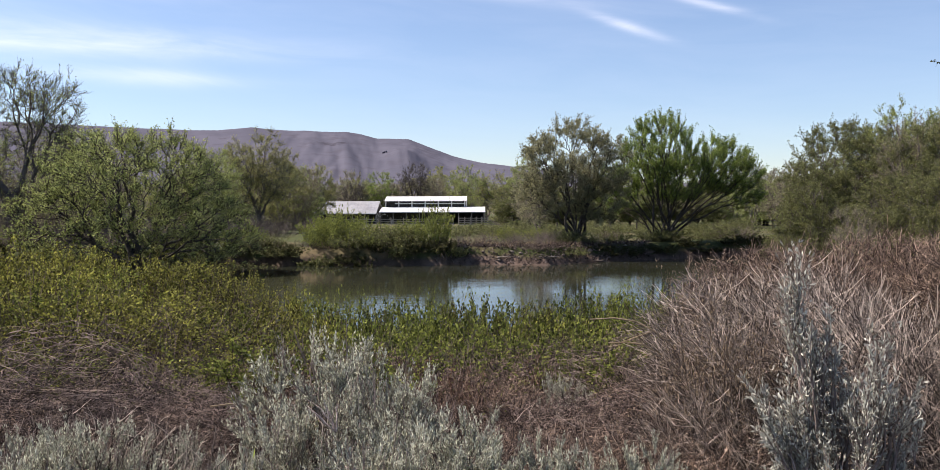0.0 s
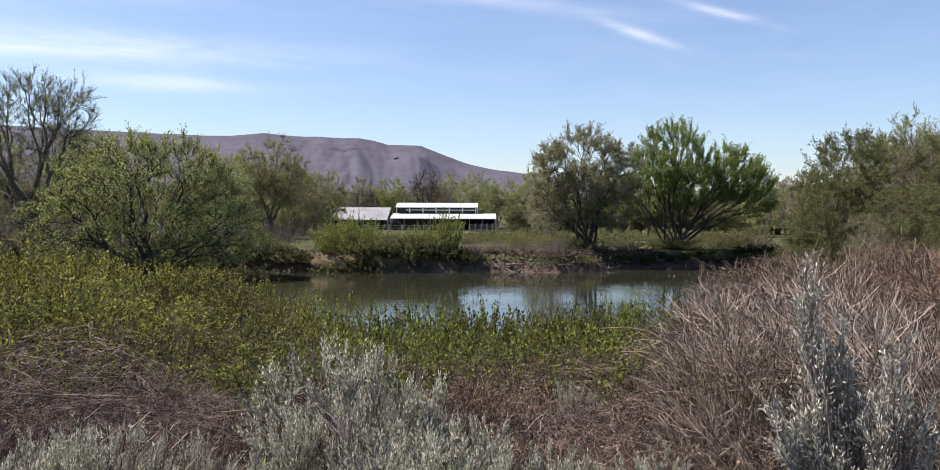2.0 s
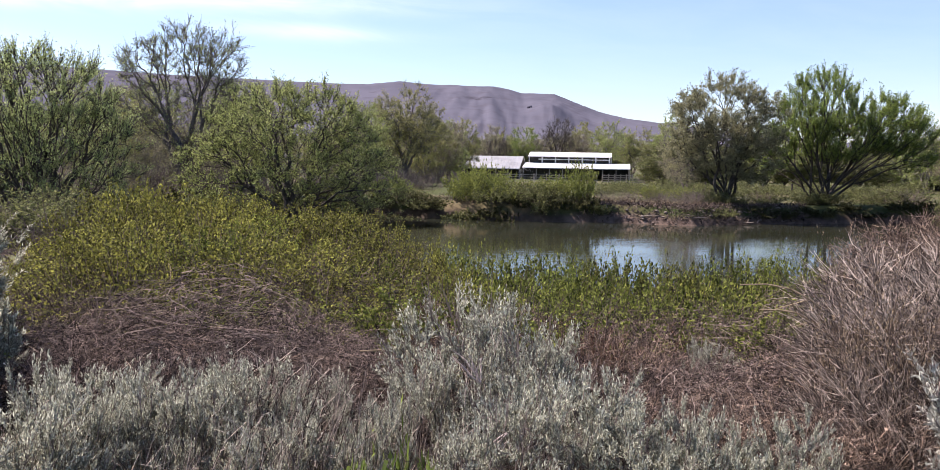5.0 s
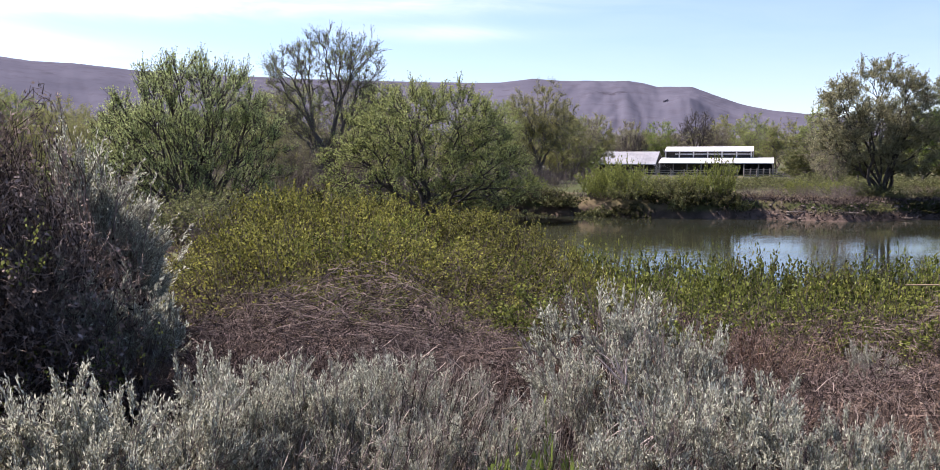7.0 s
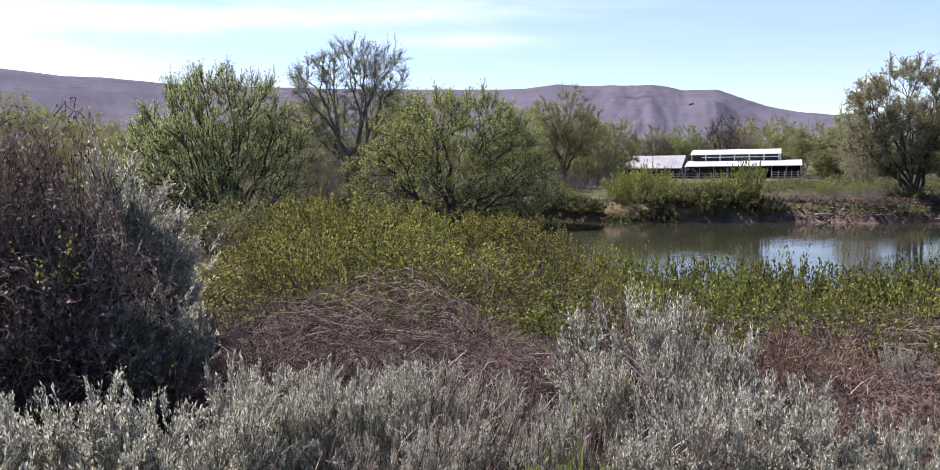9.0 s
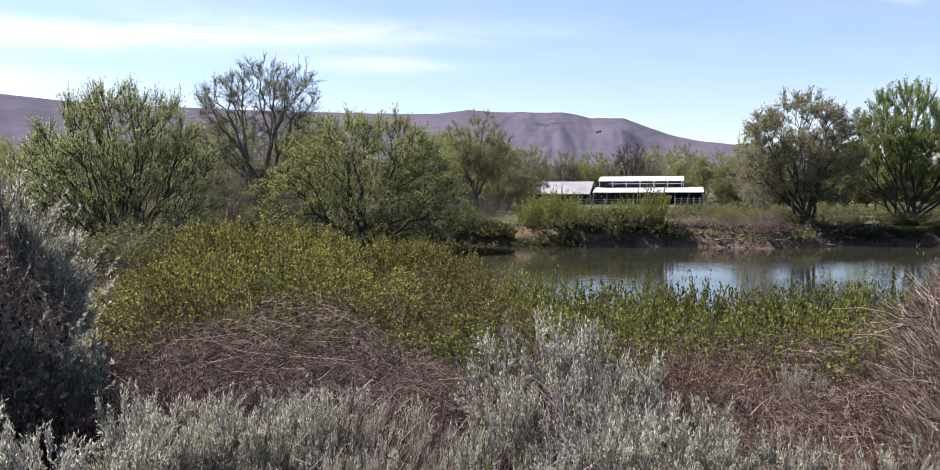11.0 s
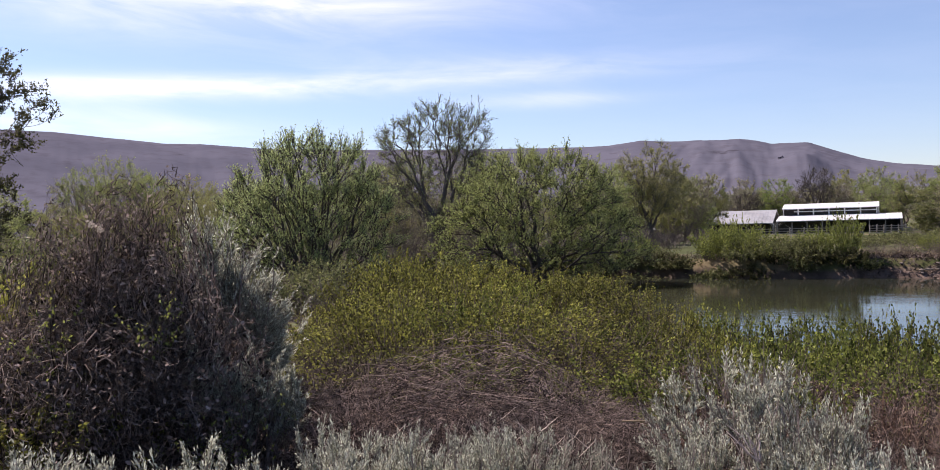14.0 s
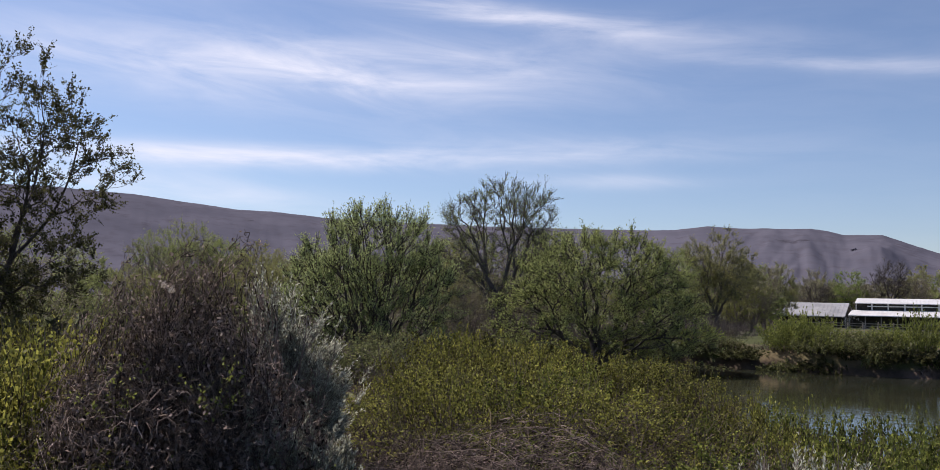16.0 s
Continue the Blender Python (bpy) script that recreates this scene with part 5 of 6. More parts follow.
def plumed_shrub(name, m, label, plumes, leaf=LEAF_SILVER, per_end=190, leaf_size=0.029, slim=0.22):
    """One shrub of several leaning plumes: x, y, height, width, lean, ends."""
    ob = tagged(new(name), label, "shrub")
    ob.matrix_world = m
    for k, (x, y, height, width, lean, ends) in enumerate(plumes):
        wood, crown = sage_meshes(300 + k, height, width, ends, leaf, per_end=per_end, leaf_size=leaf_size, stems=5, slim=slim, lean=lean)
        stem = tagged(part("branching", wood, None, ob), kind="stuff")
        stem.location = (x, y, 0)
        tagged(part("foliage", crown, None, stem), kind="stuff")


plumed_shrub("silver_shrub", at(23.6, 4.0, turn=-24), "tall silver-leaved shrub with a dark dense heart",
             ((0.0, 0, 1.42, 0.17, (-0.12, 0), 24), (0.02, 0.05, 1.20, 0.18, (-0.06, 0), 22), (0.10, -0.05, 1.16, 0.14, (0.05, 0), 18), (0.02, -0.05, 0.98, 0.2, (-0.12, 0), 20), (-0.02, -0.1, 0.90, 0.2, (-0.30, 0), 20), (-0.02, 0, 0.82, 0.16, (-0.22, 0), 14),
              (0.14, 0, 0.86, 0.22, (0.12, 0), 20)), per_end=90, leaf_size=0.029, slim=0.26)
STALKS = [dead_shrub_mesh(100, 1.5, 1.4, 330, 26, DRY_MAUVE, (-0.30, 0.0), 0.013, 0.0024, 7, 0.16, 0.42, 1.3), dead_shrub_mesh(101, 1.4, 1.6, 380, 22, DRY_TAN, (-0.1, 0.0), 0.012, 0.0030, 6), stalks_mesh(102, 110, 1.1, 1.0, (0.45, 0.1), DRY_MAUVE, 0.005, 0.2),
          dead_shrub_mesh(103, 0.9, 1.3, 300, 18, DRY_HEAP, (0.0, 0.0), 0.009, 0.0020, 6, 0.16), dead_shrub_mesh(104, 0.9, 1.3, 300, 18, DRY_TAN, (-0.15, 0.0), 0.009, 0.0020, 6, 0.16)]
STALK_FLECKS = [flecks(105 + i, s, (120, 1000, 120, 350, 450)[i], 0.020, (DRY_BROWN, DRY_TAN, DRY_BROWN, DRY_HEAP, DRY_TAN)[i], 0.5) for i, s in enumerate(STALKS)]
STALK_TOP = [top_of(s) for s in STALKS]
LONE = [stalks_mesh(150 + i, 1, 1.5, 0.1, ((-0.3, 0.1, 0.35)[i], 0.05), (DRY_MAUVE, DRY_STRAW, DRY_MAUVE)[i], 0.0055, 0.1) for i in range(3)]
STALK_SPOTS_A = ((0, 20.3, 6.2, -3.4, 1.0, 0), (0, 27.0, 5.8, -3.2, 1.0, 20), (0, 30.5, 5.0, -4.0, 1.0, 0), (1, 18.6, 9.6, -1.9, 1.0, 10), (1, 22.5, 9.0, -1.0, 1.1, 60), (1, 28.0, 9.4, -0.6, 1.1, 100),
    (0, 25.0, 7.2, -2.0, 1.0, 340), (0, 20.3, 5.2, -6.0, 0.8, 30), (1, 33.0, 8.0, -0.5, 1.1, 0), (1, 20.5, 13.0, -1.4, 1.2, 50), (1, 25.5, 13.0, -0.5, 1.2, 150),
    (1, 30.5, 13.0, -0.7, 1.2, 10), (1, 16.4, 11.5, -2.8, 0.9, 250), (2, -27.5, 4.4, -11.4, 0.6, 15))
STALK_SPOTS_B = ((2, -29.5, 3.4, -15.2, 0.5, 20), (2, -18.6, 3.4, -15.2, 0.45, 40), (2, -38.6, 3.9, -13.6, 0.45, 10), (2, -25.0, 4.2, -12.2, 0.6, 25), (2, -22.6, 3.7, -13.6, 0.5, 20), (2, -34.5, 4.4, -12.4, 0.5, 30), (2, -8.0, 4.0, -11.0, 0.4, 120), (0, 18.5, 4.6, -11.0, 0.6, 20), (0, 31.5, 4.9, -6.0, 0.8, 0),
    (2, 8.8, 4.1, -13.5, 0.6, 200))
# leafless brush between the sagebrush and the green shrubs
BRUSH_SPOTS = []
for ring, (r, n) in enumerate(((7.6, 13), (6.6, 12), (5.7, 12), (4.9, 10), (4.2, 8))):
    for i in range(n):
        az = -13.0 + 30.0 * (i + rngb.uniform(0.1, 0.9)) / n
        if ring > 2 and az < -4.0:
            continue
        BRUSH_SPOTS.append((4 if rngb.random() < 0.45 else 3, az, r + rngb.uniform(-0.3, 0.3), (-9.0, -9.8, -11.2, -12.6, -14.2)[ring] + max(0.0, az - 10) * 0.25 + rngb.uniform(-1.3, 0.8), rngb.uniform(0.7, 1.0), rngb.uniform(0, 179)))
for az, r, el in ((-38.5, 6.6, -9.0), (-35.0, 5.6, -10.6), (-33.2, 6.9, -7.6), (-31.0, 5.0, -11.8), (-22.0, 6.6, -9.6), (-20.0, 5.9, -11.4), (-17.8, 5.2, -12.4), (-24.8, 5.0, -12.2), (-16.0, 6.4, -11.6)):
    BRUSH_SPOTS.append((3, az, r, el, rngb.uniform(0.7, 0.9), rngb.uniform(0, 179)))
for kind, az, r, el, s, turn in STALK_SPOTS_A + STALK_SPOTS_B + tuple(BRUSH_SPOTS):
    clump = simple_plant("dead_stalks", STALKS[kind], None, fitted(az, r, el, s, (turn if turn < 180 else turn - 360) * 0.5 - az if kind == 0 else turn, STALK_TOP[kind]), ("grey-mauve dead shrub of leaning forked stems", "tan-brown dead shrub of crooked twigs", "pale clump of leaning dead stalks", "low mauve-brown leafless shrub of fine twigs", "low straw-brown leafless shrub of fine twigs")[kind], "dead brush", "dead stalks on the near bank", "brush")
    tagged(part("seed_scatter", STALK_FLECKS[kind], None, clump), kind="stuff")
    for k in range(5 if kind < 3 else 1):
        lone = part("stalk", LONE[rngb.randrange(3)], None, clump)
        lone.matrix_basis = Matrix.LocRotScale((rngb.uniform(-0.5, 0.5), rngb.uniform(-0.5, 0.5), 0), Euler((0, 0, rngb.uniform(-0.6, 0.6))), (0.7, 0.7, 0.7 if kind < 3 else 0.45))

STRAW = shrub_meshes(400, 60, 1.1, 0.9, DRY_STRAW, DRY_BROWN, 5200, 0.013, 0.35, 0.003, 0.4)
for az, r, el, s in ((15.3, 5.0, -4.2, 0.65), (16.5, 4.9, -2.9, 0.7), (17.3, 8.2, -2.9, 0.9), (19.4, 8.6, -3.0, 0.8), (15.6, 8.4, -5.6, 0.7), (29.5, 8.2, -0.8, 0.9)):
    plant("seed_head_shrub", *STRAW, None, None, fitted(az, r, el, s, az * 9, top_of(*STRAW)), "straw-coloured dead shrub full of seed heads", "dead brush", "seed-head shrubs on the near bank", "branching", "foliage")



def dead_branch(az, r, rise, reach, seed):
    """A pale bare branch that rises from the brush and bends over to one side, with a fork."""
    rng = np.random.default_rng(seed)
    t = np.linspace(0, 1, 10)
    path = np.stack([-reach * t ** 2.2, rng.normal() * 0.1 * t, rise * np.sin(t * 1.75)], axis=1) + np.cumsum(rng.normal(size=(10, 3)) * 0.008, axis=0)
    fork = np.stack([path[6] + np.array([-0.3 * reach, 0.05, -0.10 * rise]) * u for u in np.linspace(0, 1, 10)])
    twig = np.stack([path[7] + np.array([-0.12 * reach, -0.05, 0.16 * rise]) * u for u in np.linspace(0, 1, 10)])
    me = mesh_np("branch", *tubes(np.stack([path, fork, twig]), np.stack([np.linspace(0.011, 0.004, 10), np.linspace(0.006, 0.002, 10), np.linspace(0.004, 0.002, 10)]), 6), DRY_STRAW, True)
    tagged(part("dead_branch", me, None, None), "pale bare dead branch arching out of the brush", "branch", "dead branches on the near bank").matrix_world = at(az, r, turn=-az)


dead_branch(15.6, 5.8, 0.95, 0.75, 411)
dead_branch(14.4, 5.9, 0.84, 0.55, 412)
dead_branch(19.0, 5.6, 0.62, 0.6, 413)
dead_branch(-12.0, 5.0, 0.6, 0.45, 414)

# the big vine-covered bush
VINE = [tangle_mesh(110, 1.05, 1.05, 1.72, 4200, 0.22, VINE_RED, 0.0025, 0.8, 6, power=2.4), tangle_mesh(111, 1.2, 1.1, 1.45, 4200, 0.22, VINE_RED, 0.0025, 0.8, 6, power=2.3), tangle_mesh(112, 1.2, 1.0, 1.05, 3400, 0.22, VINE_RED, 0.0025, 0.8, 6, power=2.2)]
VINE_FLECKS = [flecks(115 + i, VINE[i], 5200, 0.028, (VINE_RED, VINE_RED, DRY_HEAP)[i]) for i in range(3)]
bush = tagged(new("vine_bush"), "tall dark bush overgrown with dead brown vines", "bush")
bush.matrix_world = at(-46.0, 6.3, turn=46, tall=1.07)
for k, x, y, s, h, turn in ((0, -0.18, 0.0, 1.0, 1.05, 0), (1, -0.38, 0.0, 1.0, 1.17, 20), (1, -0.75, 0.05, 1.0, 1.06, 200), (2, -0.92, 0.0, 0.9, 1.05, 120), (2, -0.1, -0.45, 1.2, 1.2, 30), (1, -0.28, -0.12, 0.95, 1.20, 90), (1, -0.55, -0.1, 0.9, 1.15, 140), (2, -0.65, -0.45, 1.2, 1.1, 150), (2, 0.22, -0.1, 0.8, 0.95, 250), (0, -0.42, 0.0, 0.9, 1.02, 310)):
    t = part("tangle", VINE[k], None, bush)
    t.matrix_basis = Matrix.LocRotScale((x, y, 0), Euler((0, 0, radians(turn))), (s, s, h))
    tagged(t, kind="stuff")
    tagged(part("dead_leaf_scatter", VINE_FLECKS[k], None, t), kind="stuff")
BUSH_VINES = [arch_mesh(117 + i, 1.3, 1.2, 1.5, 34, (VINE_PALE, VINE_RED)[i]) for i in range(2)]
for k, x, y, s, h, turn in ((0, -0.3, 0.0, 0.95, 0.98, 0), (1, -0.75, 0.0, 0.95, 0.90, 80), (0, -1.0, 0.0, 0.9, 0.74, 160), (1, -0.15, -0.2, 0.85, 0.9, 30), (0, -0.6, -0.3, 1.0, 0.8, 220)):
    t = tagged(part("vine_mat", BUSH_VINES[k], None, bush, "loose mat of pale dead vines"), kind="stuff")
    t.matrix_basis = Matrix.LocRotScale((x, y, 0), Euler((0, 0, radians(turn))), (s, s, h))
for k in range(7):
    t = part("cane", CANES[k % 5], None, bush, "pale arching dead cane")
    t.matrix_basis = Matrix.LocRotScale((rngb.uniform(-0.9, 0.2), rngb.uniform(-0.55, -0.2), rngb.uniform(0.9, 1.35)), Euler((0, 0, rngb.uniform(-0.6, 3.6))), (0.5, 0.4, 0.25))
rngp = np.random.default_rng(190)
BLOSSOM = mesh_np("blossom", *leaves(rngp, rngp.normal(size=(30, 3)) * 0.010, 0.018, 0.8, 0.2), PETAL)
for x, y, z in ((-0.52, -0.34, 1.66), (-0.47, -0.36, 1.63)):
    t = part("blossom", BLOSSOM, None, bush, "small cluster of cream-white blossom")
    t.location = (x, y, z)
SPRIG = shrub_meshes(160, 7, 0.55, 0.3, LEAF_BANK, DRY_BROWN, 150, 0.028, 0.1, 0.004, 0.5)
for x, y, z in ((-0.5, -0.7, 0.35), (0.1, -0.85, 0.2), (0.45, -0.75, 0.25), (-0.2, -0.6, 0.9), (-0.9, -0.55, 0.5), (-0.75, -0.5, 0.9)):
    t = part("sprig", SPRIG[0], None, bush, "green leafy sprig among dead vines")
    tagged(part("foliage", SPRIG[1], None, t), kind="stuff")
    t.matrix_basis = Matrix.LocRotScale((x, y, z), Euler((rngb.uniform(-0.3, 0.3), rngb.uniform(-0.3, 0.3), rngb.uniform(0, 6))), None)
plumed_shrub("silver_shrub", at(-43.6, 6.95, turn=43), "silver-grey shrub leaning out of a vine-covered bush",
             [(-0.16 + 0.008 * k, 0.12 * math.sin(k * 1.7), 1.72 - 0.054 * k + 0.07 * math.sin(k * 2.9), 0.16, (-0.01 + 0.040 * k, 0.07 * math.cos(k * 2.3)), 30) for k in range(18)]
             + [(-0.12, 0.1 * math.sin(k * 1.3), 1.62 - 0.08 * k, 0.17, (0.03 + 0.06 * k, 0.09 * math.sin(k * 2.0)), 30) for k in range(10)], LEAF_SAGE, per_end=130, leaf_size=0.030, slim=0.28)
plumed_shrub("silver_shrub", at(-42.6, 5.9, turn=43), "low silver-grey shrub in the shade of a vine-covered bush",
             [(-0.22 + 0.06 * k, 0.05 * math.sin(k * 1.9), 0.92 - 0.03 * k + 0.08 * math.sin(k * 2.3), 0.18, (0.03 * k - 0.05, 0), 26) for k in range(9)], LEAF_SAGE, per_end=150, leaf_size=0.028, slim=0.26)

# brush along the far bank
BANK = [shrub_meshes(120 + i, 60, 2.6, 3.0, (LEAF_BANK, LEAF_GROVE)[i % 2], BARK, (4200, 3200)[i], 0.13, 0.06, 0.014, 0.45, plain=True) for i in range(2)]
BARE = shrub_meshes(125, 110, 2.4, 3.0, LEAF_BRONZE, TWIG_MAUVE, 160, 0.08, 0.3, 0.014, 0.4, plain=True)
BANK_SPOTS_A = ((0, -10.0, 62.6, 0.85, 1.05), (0, -8.7, 62.6, 0.9, 1.4), (0, -7.4, 62.4, 0.85, 1.0), (1, -5.4, 62.2, 1.0, 0.75), (0, -3.8, 62.4, 0.8, 1.0), (0, -2.4, 62.2, 0.65, 1.5),
    (0, -9.4, 64, 0.75, 1.15), (1, -4.4, 61.8, 1.0, 0.7), (1, -6.2, 61.6, 1.1, 0.7), (1, -8.2, 61.4, 1.1, 0.7), (1, -13.5, 64.5, 0.7, 0.4), (0, -15.4, 64.5, 0.9, 0.8),
    (1, -18.0, 64, 1.1, 0.8), (1, -19.8, 61.5, 1.1, 0.6), (1, -21.8, 61.5, 1.1, 0.55), (1, -24.0, 61.5, 1.1, 0.6), (1, -16.6, 62, 0.9, 0.5), (1, -14.6, 62.3, 0.9, 0.32))
BANK_SPOTS_B = ((1, -12.6, 62.3, 0.9, 0.3), (1, -27.6, 61, 1.2, 0.6), (1, -31.4, 61, 1.2, 0.75), (1, -36, 56, 1.2, 0.7), (1, -38.2, 55, 1.2, 0.7), (1, -42.5, 52, 1.2, 0.8),
    (1, 7.0, 63, 0.7, 0.25), (1, 12.5, 73, 0.9, 0.3), (1, 15.4, 77, 0.9, 0.35), (1, -26.0, 62, 1.2, 0.9), (1, -29.5, 61, 1.2, 0.9), (1, -33.5, 60, 1.1, 0.8),
    (1, -40, 58, 1.2, 0.9), (0, 2.2, 72, 0.6, 0.6), (0, 4.2, 74, 0.6, 0.55), (1, 20.0, 74, 0.9, 0.6), (1, 24, 70, 1.1, 0.9), (1, 28, 66, 1.2, 1.0))
BANK_SPOTS_C = ((1, -45, 50, 1.2, 0.9), (1, -52, 40, 1.1, 0.9), (1, -58, 36, 1.1, 0.9), (1, 6.7, 66.4, 0.8, 0.5), (1, 7.6, 66.8, 0.7, 0.45), (1, 5.6, 67, 0.7, 0.4), (1, 12.2, 72, 0.8, 0.5), (1, 13.3, 72, 0.8, 0.45), (1, 9.8, 70, 0.8, 0.35))
for k, az, r, s, h in BANK_SPOTS_A + BANK_SPOTS_B + BANK_SPOTS_C:
    wood, crown = BANK[k]
    plant("bank_shrub", wood, crown, None, None, at(az, r, turn=rngb.uniform(0, 360), size=s, tall=h), ("yellow-green shrub on the far bank", "olive shrub on the far bank")[k], "shrub", "shrubs on the far bank", "branching", "foliage")
BARE_SPOTS_A = ((-20.6, 72, 1.3, 1.2), (-22.6, 74, 1.3, 1.3), (-29.2, 70, 1.3, 1.4), (-32.6, 70, 1.3, 1.3), (-36.4, 64, 1.3, 1.3), (-38.6, 64, 1.3, 1.2),
    (-40.8, 64, 1.3, 1.2), (-43, 62, 1.3, 1.1), (-26.0, 74, 1.3, 1.4), (-17.4, 76, 1.3, 1.2), (-45.5, 60, 1.3, 1.1), (-15.2, 92, 1.3, 1.2),
    (-13.2, 88, 1.3, 0.9), (-48, 60, 1.3, 1.1), (-51, 58, 1.3, 1.1), (-54, 56, 1.3, 1.2), (-19, 70, 1.2, 1.1), (-24.5, 70, 1.2, 1.2),
    (-27.5, 68, 1.3, 1.3), (-31, 66, 1.3, 1.3), (-34.5, 66, 1.2, 1.2), (-16, 82, 1.2, 1.2))
BARE_SPOTS_B = ((-14, 100, 1.3, 1.3), (-12.2, 112, 1.3, 1.2), (2.8, 66, 0.7, 0.55), (4.6, 64, 0.8, 0.6), (1.0, 66, 0.6, 0.5), (-0.6, 65, 0.6, 0.45),
    (5.6, 67, 0.8, 0.6), (9.4, 72, 0.8, 0.5), (16.5, 80, 0.8, 0.6), (18, 78, 0.8, 0.6), (-10.8, 135, 1.2, 1.0), (-13.0, 132, 1.3, 1.3),
    (2.6, 132, 1.2, 0.9), (5.0, 130, 1.2, 0.9))
for az, r, s, h in BARE_SPOTS_A + BARE_SPOTS_B:
    plant("bare_shrub", *BARE, None, None, at(az, r, turn=rngb.uniform(0, 360), size=s, tall=h), "bare mauve-brown shrub of thin twigs", "shrub", "bare brush across the pond", "branching", "foliage")

for i in range(26):
    az = -52 + 22 * (i + rngb.uniform(0.1, 0.9)) / 26
    r = rngb.uniform(19, 40) * (0.75 if az > -36 else 1)
    if rngb.random() < 0.6:
        wood, crown = BANK[1]
        plant("bank_shrub", wood, crown, None, None, fitted(az, r, rngb.uniform(-2.6, -1.6) - (1.2 if az > -34 else 0), 0.7, rngb.uniform(0, 360), top_of(wood, crown)), "olive shrub on the near bank", "shrub", "shrubs on the western bank", "branching", "foliage")
    else:
        plant("bare_shrub", *BARE, None, None, fitted(az, r, rngb.uniform(-2.8, -1.8) - (1.2 if az > -34 else 0), 0.8, rngb.uniform(0, 360), top_of(*BARE)), "bare mauve-brown shrub of thin twigs", "shrub", "bare brush across the pond", "branching", "foliage")

# brush added on the pasture beyond the eastern trees, for their shade
SHADE_BRUSH = shrub_meshes(135, 60, 2.6, 3.0, LEAF_GROVE, BARK, 2600, 0.14, 0.06, 0.014, 0.45, plain=True)
for i in range(30):
    az, r = -1.0 + 19 * (i + rngb.uniform(0.1, 0.9)) / 30, rngb.uniform(78, 112)
    plant("bank_shrub", *SHADE_BRUSH, None, None, at(az, r, turn=rngb.uniform(0, 360), size=rngb.uniform(0.9, 1.5), tall=rngb.uniform(0.35, 0.75)), "olive shrub in the pasture", "shrub", "shrubs in the pasture", "branching", "foliage")

# low growth hanging over the far bank's edge, darkened for its shade
EDGE = [shrub_meshes(130 + i, 26, 1.0, 1.8, (LEAF_GROVE, LEAF_DARK)[i % 2], BARK, 900, 0.15, 0.0, 0.012, 0.6, plain=True) for i in range(2)]
for i in range(46):
    az = -47 + 46.5 * (i + rngb.uniform(0.1, 0.9)) / 46
    r = float(np.interp(az, FAR_AZ, FAR_R)) + rngb.uniform(-0.1, 0.7)
    wood, crown = EDGE[rngb.random() < 0.6]
    plant("bank_shrub", wood, crown, None, None, at(az, r, turn=rngb.uniform(0, 360), size=rngb.uniform(0.9, 1.3), tall=rngb.uniform(0.8, 1.5)), "low dark shrub hanging over the water", "shrub", "shrubs on the far bank", "branching", "foliage")

# dark shrubs added where tree shade falls along the water
for i in range(16):
    az = 8.5 + 12 * (i + rngb.uniform(0.1, 0.9)) / 16
    r = float(np.interp(az, FAR_AZ, FAR_R)) + rngb.uniform(0.4, 1.6)
    plant("bank_shrub", *EDGE[1], None, None, at(az, r, turn=rngb.uniform(0, 360), size=rngb.uniform(0.8, 1.2), tall=rngb.uniform(0.4, 0.8)), "low dark shrub hanging over the water", "shrub", "shrubs on the far bank", "branching", "foliage")

# dead reeds and stranded wood along the far shore
REEDS = stalks_mesh(170, 55, 1.0, 2.2, (0.1, 0.0), DRY_STRAW, 0.016, 0.35)
REEDS_RUST = stalks_mesh(171, 55, 1.0, 2.2, (0.1, 0.0), DRY_BROWN, 0.016, 0.6)
for i in range(26):
    az = -3.0 + 11.5 * i / 25 + rngb.uniform(-0.2, 0.2)
    r = float(np.interp(az, FAR_AZ, FAR_R)) + rngb.uniform(1.2, 4.0)
    simple_plant("dead_reeds", (REEDS, REEDS_RUST)[i % 3 != 0], None, at(az, r, turn=rngb.uniform(0, 360), size=rngb.uniform(0.7, 1.1), tall=rngb.uniform(0.3, 0.6)),
                 ("straw-coloured tuft of dead reeds on the far bank", "dark brown tuft of dead reeds on the far bank")[i % 3 != 0], "reeds", "dead reeds on the far bank", "tuft")
for i in range(14):
    az = -15.5 + 13 * i / 13
    r = float(np.interp(az, FAR_AZ, FAR_R)) + rngb.uniform(1.2, 2.4)
    simple_plant("dead_reeds", REEDS if i % 3 == 0 else REEDS_RUST, None, at(az, r, turn=rngb.uniform(0, 360), size=0.8, tall=rngb.uniform(0.35, 0.6)),
                 ("straw-coloured tuft of dead reeds on the far bank" if i % 3 == 0 else "dark brown tuft of dead reeds on the far bank"), "reeds", "dead reeds on the far bank", "tuft")


def log_mesh(seed, length, radius):
    rng = np.random.default_rng(seed)
    k = 9
    t = np.linspace(0, 1, k)
    path = np.stack([(t - 0.5) * length, np.cumsum(rng.normal(size=k)) * 0.05, radius * 0.6 + np.cumsum(rng.normal(size=k)) * 0.03], axis=1)
    pieces = [tubes(path[None], np.linspace(radius, radius * 0.5, k)[None], 8)]
    for i in range(4):
        a = path[rng.integers(2, k)]
        b = a + np.array([rng.normal() * 0.5, rng.normal() * 0.3, rng.uniform(0.2, 0.7)])
        pieces.append(tubes(bent(rng, a, b, 5, 0.1)[None], np.linspace(radius * 0.35, radius * 0.1, 5)[None], 5))
    return mesh_np("log", *join(pieces), DRIFT, True)


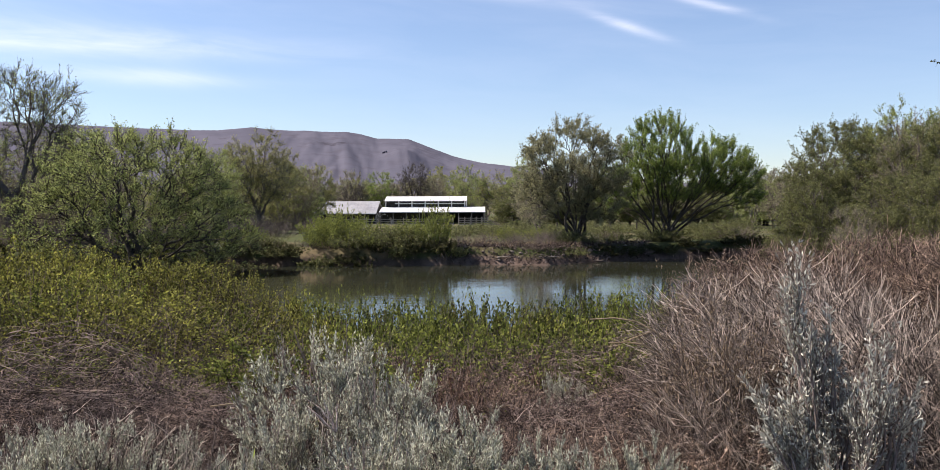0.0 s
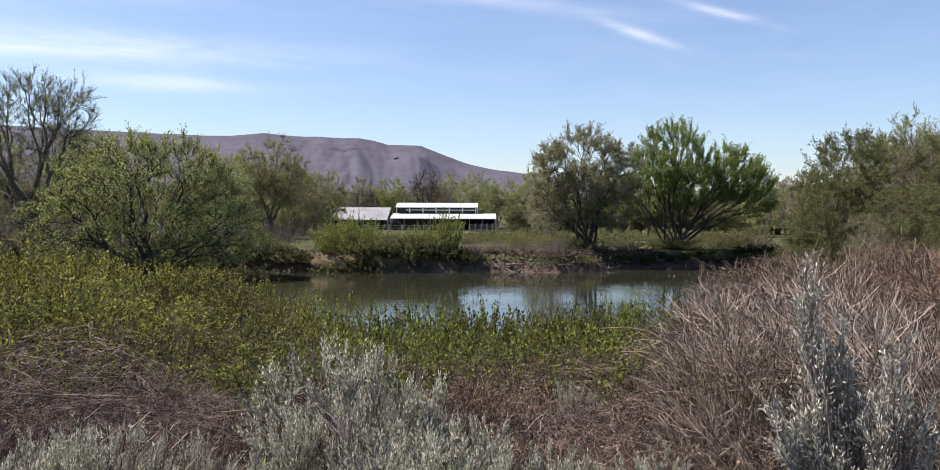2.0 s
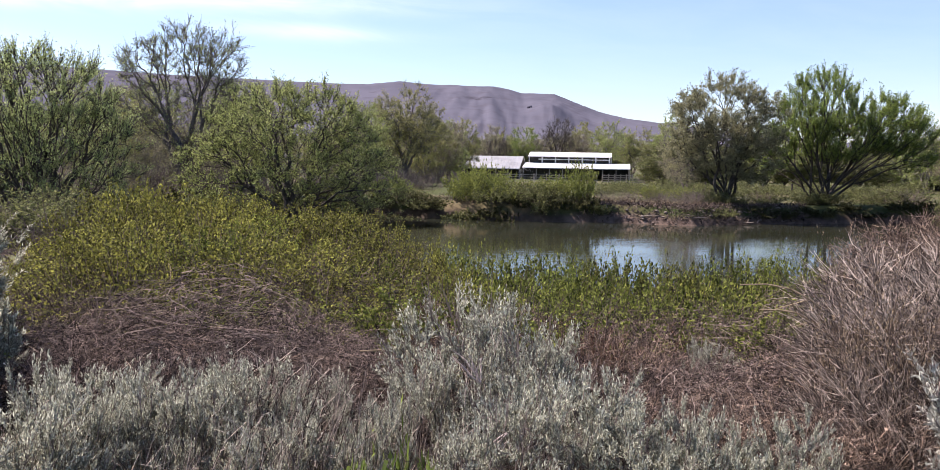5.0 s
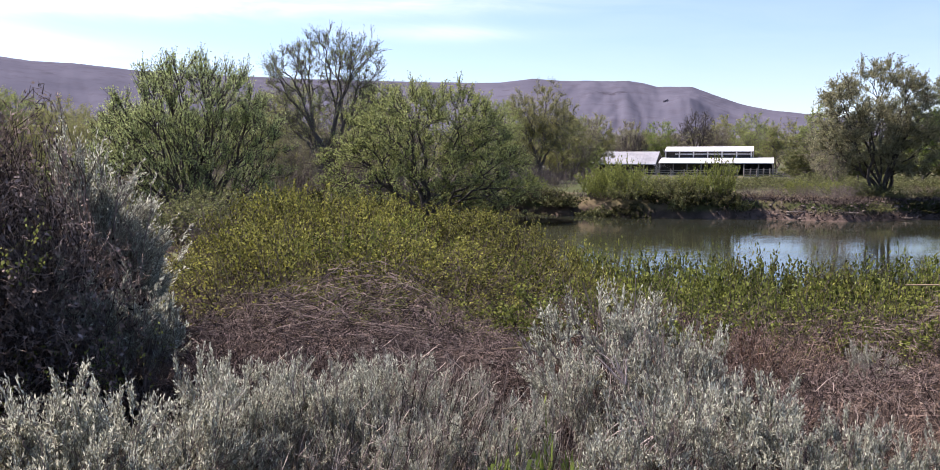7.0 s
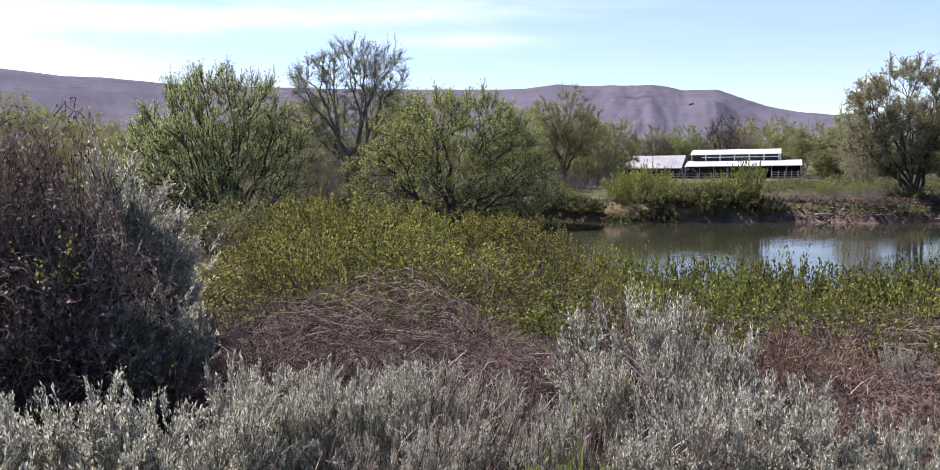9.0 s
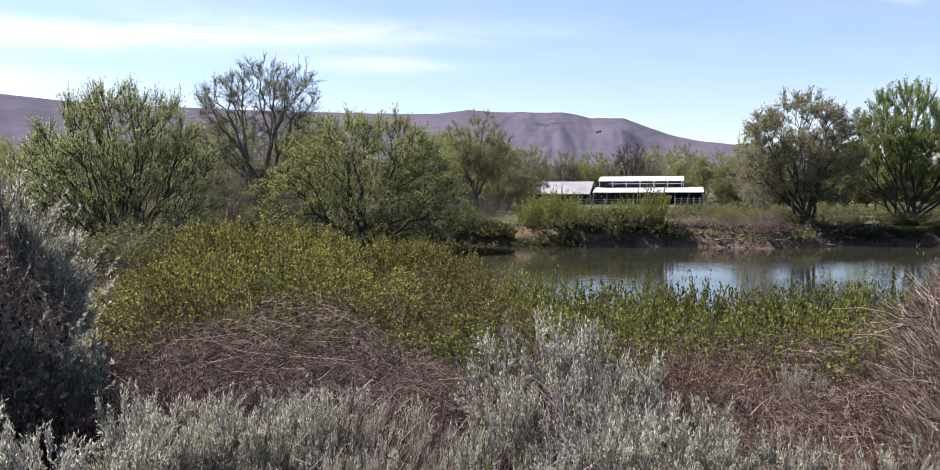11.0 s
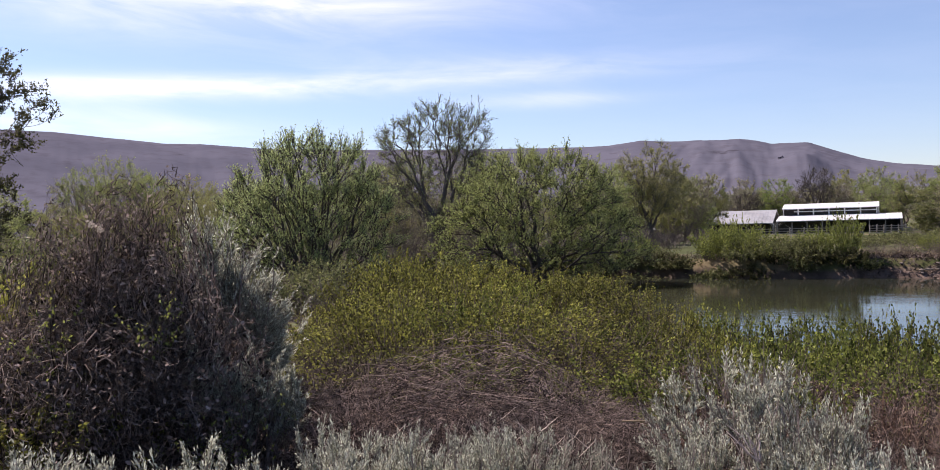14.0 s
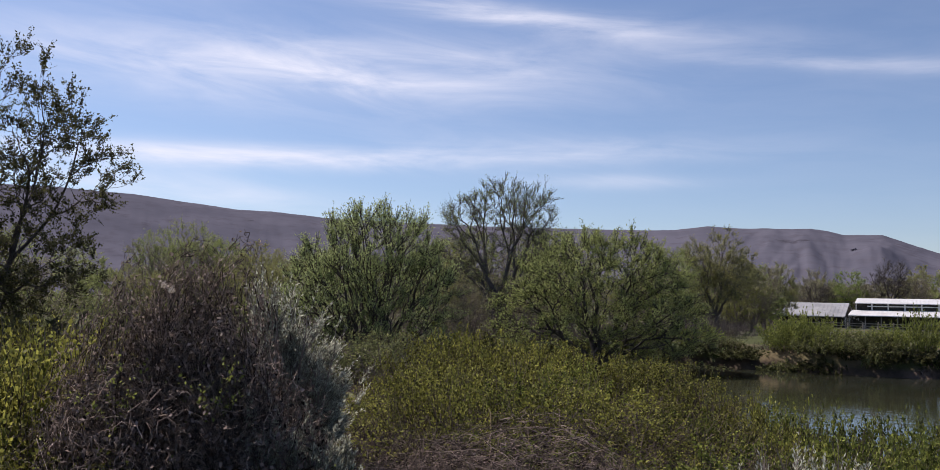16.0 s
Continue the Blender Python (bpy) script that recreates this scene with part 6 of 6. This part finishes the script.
LOGS = [log_mesh(180 + i, 2.6, 0.09) for i in range(3)]
for i in range(3):
    az = 2.5 + 6.0 * i / 2 + rngb.uniform(-0.3, 0.3)
    r = float(np.interp(az, FAR_AZ, FAR_R)) + rngb.uniform(0.2, 0.9)
    tagged(part("driftwood", LOGS[i % 3], None, None), "bleached driftwood branch stranded on mud", "driftwood", "driftwood on the far shore").matrix_world = at(az, r, turn=rngb.uniform(-30, 30), size=rngb.uniform(0.5, 0.8), tall=0.5)


def stone_mesh(seed):
    rng = np.random.default_rng(seed)
    bm = bmesh.new()
    bmesh.ops.create_icosphere(bm, subdivisions=2, radius=1.0)
    for v in bm.verts:
        v.co *= 1 + 0.22 * noise.noise(v.co * 1.3 + Vector((seed, 0, 0)))
        v.co.z *= 0.6
    me = bpy.data.meshes.new("stone")
    bm.to_mesh(me)
    bm.free()
    me.materials.append(STONE)
    return me


STONES = [stone_mesh(i) for i in range(3)]
for i in range(40):
    az = rngb.uniform(-1.5, 11)
    r = float(np.interp(az, FAR_AZ, FAR_R)) + rngb.uniform(-0.2, 2.0)
    tagged(part("stone", STONES[i % 3], None, None), "rough brown shore stone on mud", "stone", "stones on the far shore").matrix_world = at(az, r, turn=rngb.uniform(0, 360), size=rngb.uniform(0.06, 0.18))

for az, r, size, tall in ((-61.5, 24, 1.6, 2.0), (-59.2, 23, 1.5, 1.7), (-57.2, 25, 1.5, 1.6), (-55.4, 26, 1.3, 1.3), (-63.0, 22, 1.5, 1.8)):
    plant("dark_shrub", *EDGE[1], None, None, at(az, r, turn=az * 7, size=size, tall=tall), "dark leafy shrub below an open tree", "shrub", "dark shrubs on the western bank", "branching", "foliage")

# washed-up twigs and dead leaves over the muddy shore
rngd = np.random.default_rng(210)
az_d, out_d = rngd.uniform(-2.5, 12.0, 5200), rngd.uniform(-0.3, 3.2, 5200)
r_d = np.interp(az_d, FAR_AZ, FAR_R) + out_d
x_d, y_d = r_d * np.sin(np.radians(az_d)), r_d * np.cos(np.radians(az_d))
z_d = np.array([ground_height(x, y) for x, y in zip(x_d, y_d)])
dry = z_d > 0.02
tagged(part("shore_debris", mesh_np("debris", *leaves(rngd, np.stack([x_d, y_d, z_d + 0.02], axis=1)[dry], 0.26, 0.3, 0.15), DRY_BROWN), None, None), "washed-up dead twigs and leaves on dark mud", "debris", kind="stuff")

# a fresh weed and rusty stems among the sagebrush
WEED = shrub_meshes(200, 40, 0.42, 0.5, LEAF_BRIGHT, LEAF_BRIGHT, 900, 0.05, 0.05, 0.003, 0.6, 0.4)
plant("weed", *WEED, None, None, fitted(-14.6, 3.4, -15.8, 0.6, 0, top_of(*WEED)), "bright green leafy weed among grey sagebrush", "weed", "", "branching", "foliage")
RUSTY = stalks_mesh(201, 40, 0.9, 0.4, (0.05, 0.0), DRY_RED, 0.004, 0.15)
RUSTY_SEED = flecks(202, RUSTY, 420, 0.022, DRY_RED, 0.3)
for az, r, el, s in ((-1.9, 5.6, -9.4, 0.7), (-13.6, 5.2, -8.8, 0.45), (4.5, 6.0, -9.8, 0.6), (-0.6, 5.4, -10.6, 0.6)):
    ob = simple_plant("dead_dock", RUSTY, None, fitted(az, r, el, s, az * 7, top_of(RUSTY)), "rust-red dead dock stems with seed heads", "dead brush", "rusty dead dock on the near bank", "tuft")
    tagged(part("seed_scatter", RUSTY_SEED, None, ob), kind="stuff")


def sprinkler(az, r, tilt):
    """An impact sprinkler on a riser with an arched jet that breaks into drops."""
    rng = np.random.default_rng(int(r))
    ob = tagged(new("sprinkler"), "field sprinkler throwing a white arc of water over pasture", "sprinkler", "sprinklers in the pasture")
    bm = bmesh.new()
    bmesh.ops.create_cone(bm, cap_ends=True, segments=8, radius1=0.03, radius2=0.025, depth=1.2, matrix=pose(0, 0, 0.5))
    bmesh.ops.create_cone(bm, cap_ends=True, segments=8, radius1=0.05, radius2=0.03, depth=0.18, matrix=pose(0.05, 0, 1.12, 0, 60))
    part("riser", bm, STEEL, ob)
    t = rng.uniform(0, 1, 700) ** 0.7
    side = rng.choice((-1.0, 1.0), 700, p=(0.96, 0.04))
    p = np.stack([side * t * 2.6, rng.normal(size=700) * 0.12 * t, 1.15 + tilt * 3.2 * t - 3.0 * t * t], axis=1) + rng.normal(size=(700, 3)) * (0.04 + 0.22 * t[:, None])
    tagged(part("spray", mesh_np("spray", *leaves(rng, p[p[:, 2] > 0][:220], 0.06, 0.4, plain=True), SPRAY), None, ob, "white arc of water drops"), kind="stuff")
    ob.matrix_world = at(az, r)


SPRAY = material("water_drops", (0.60, 0.62, 0.64), (0.80, 0.82, 0.84), 5.0, 0.3, translucent=0.5)
sprinkler(-13.4, 108, 0.9)
sprinkler(-5.4, 118, 1.0)
sprinkler(-16.2, 96, 0.8)
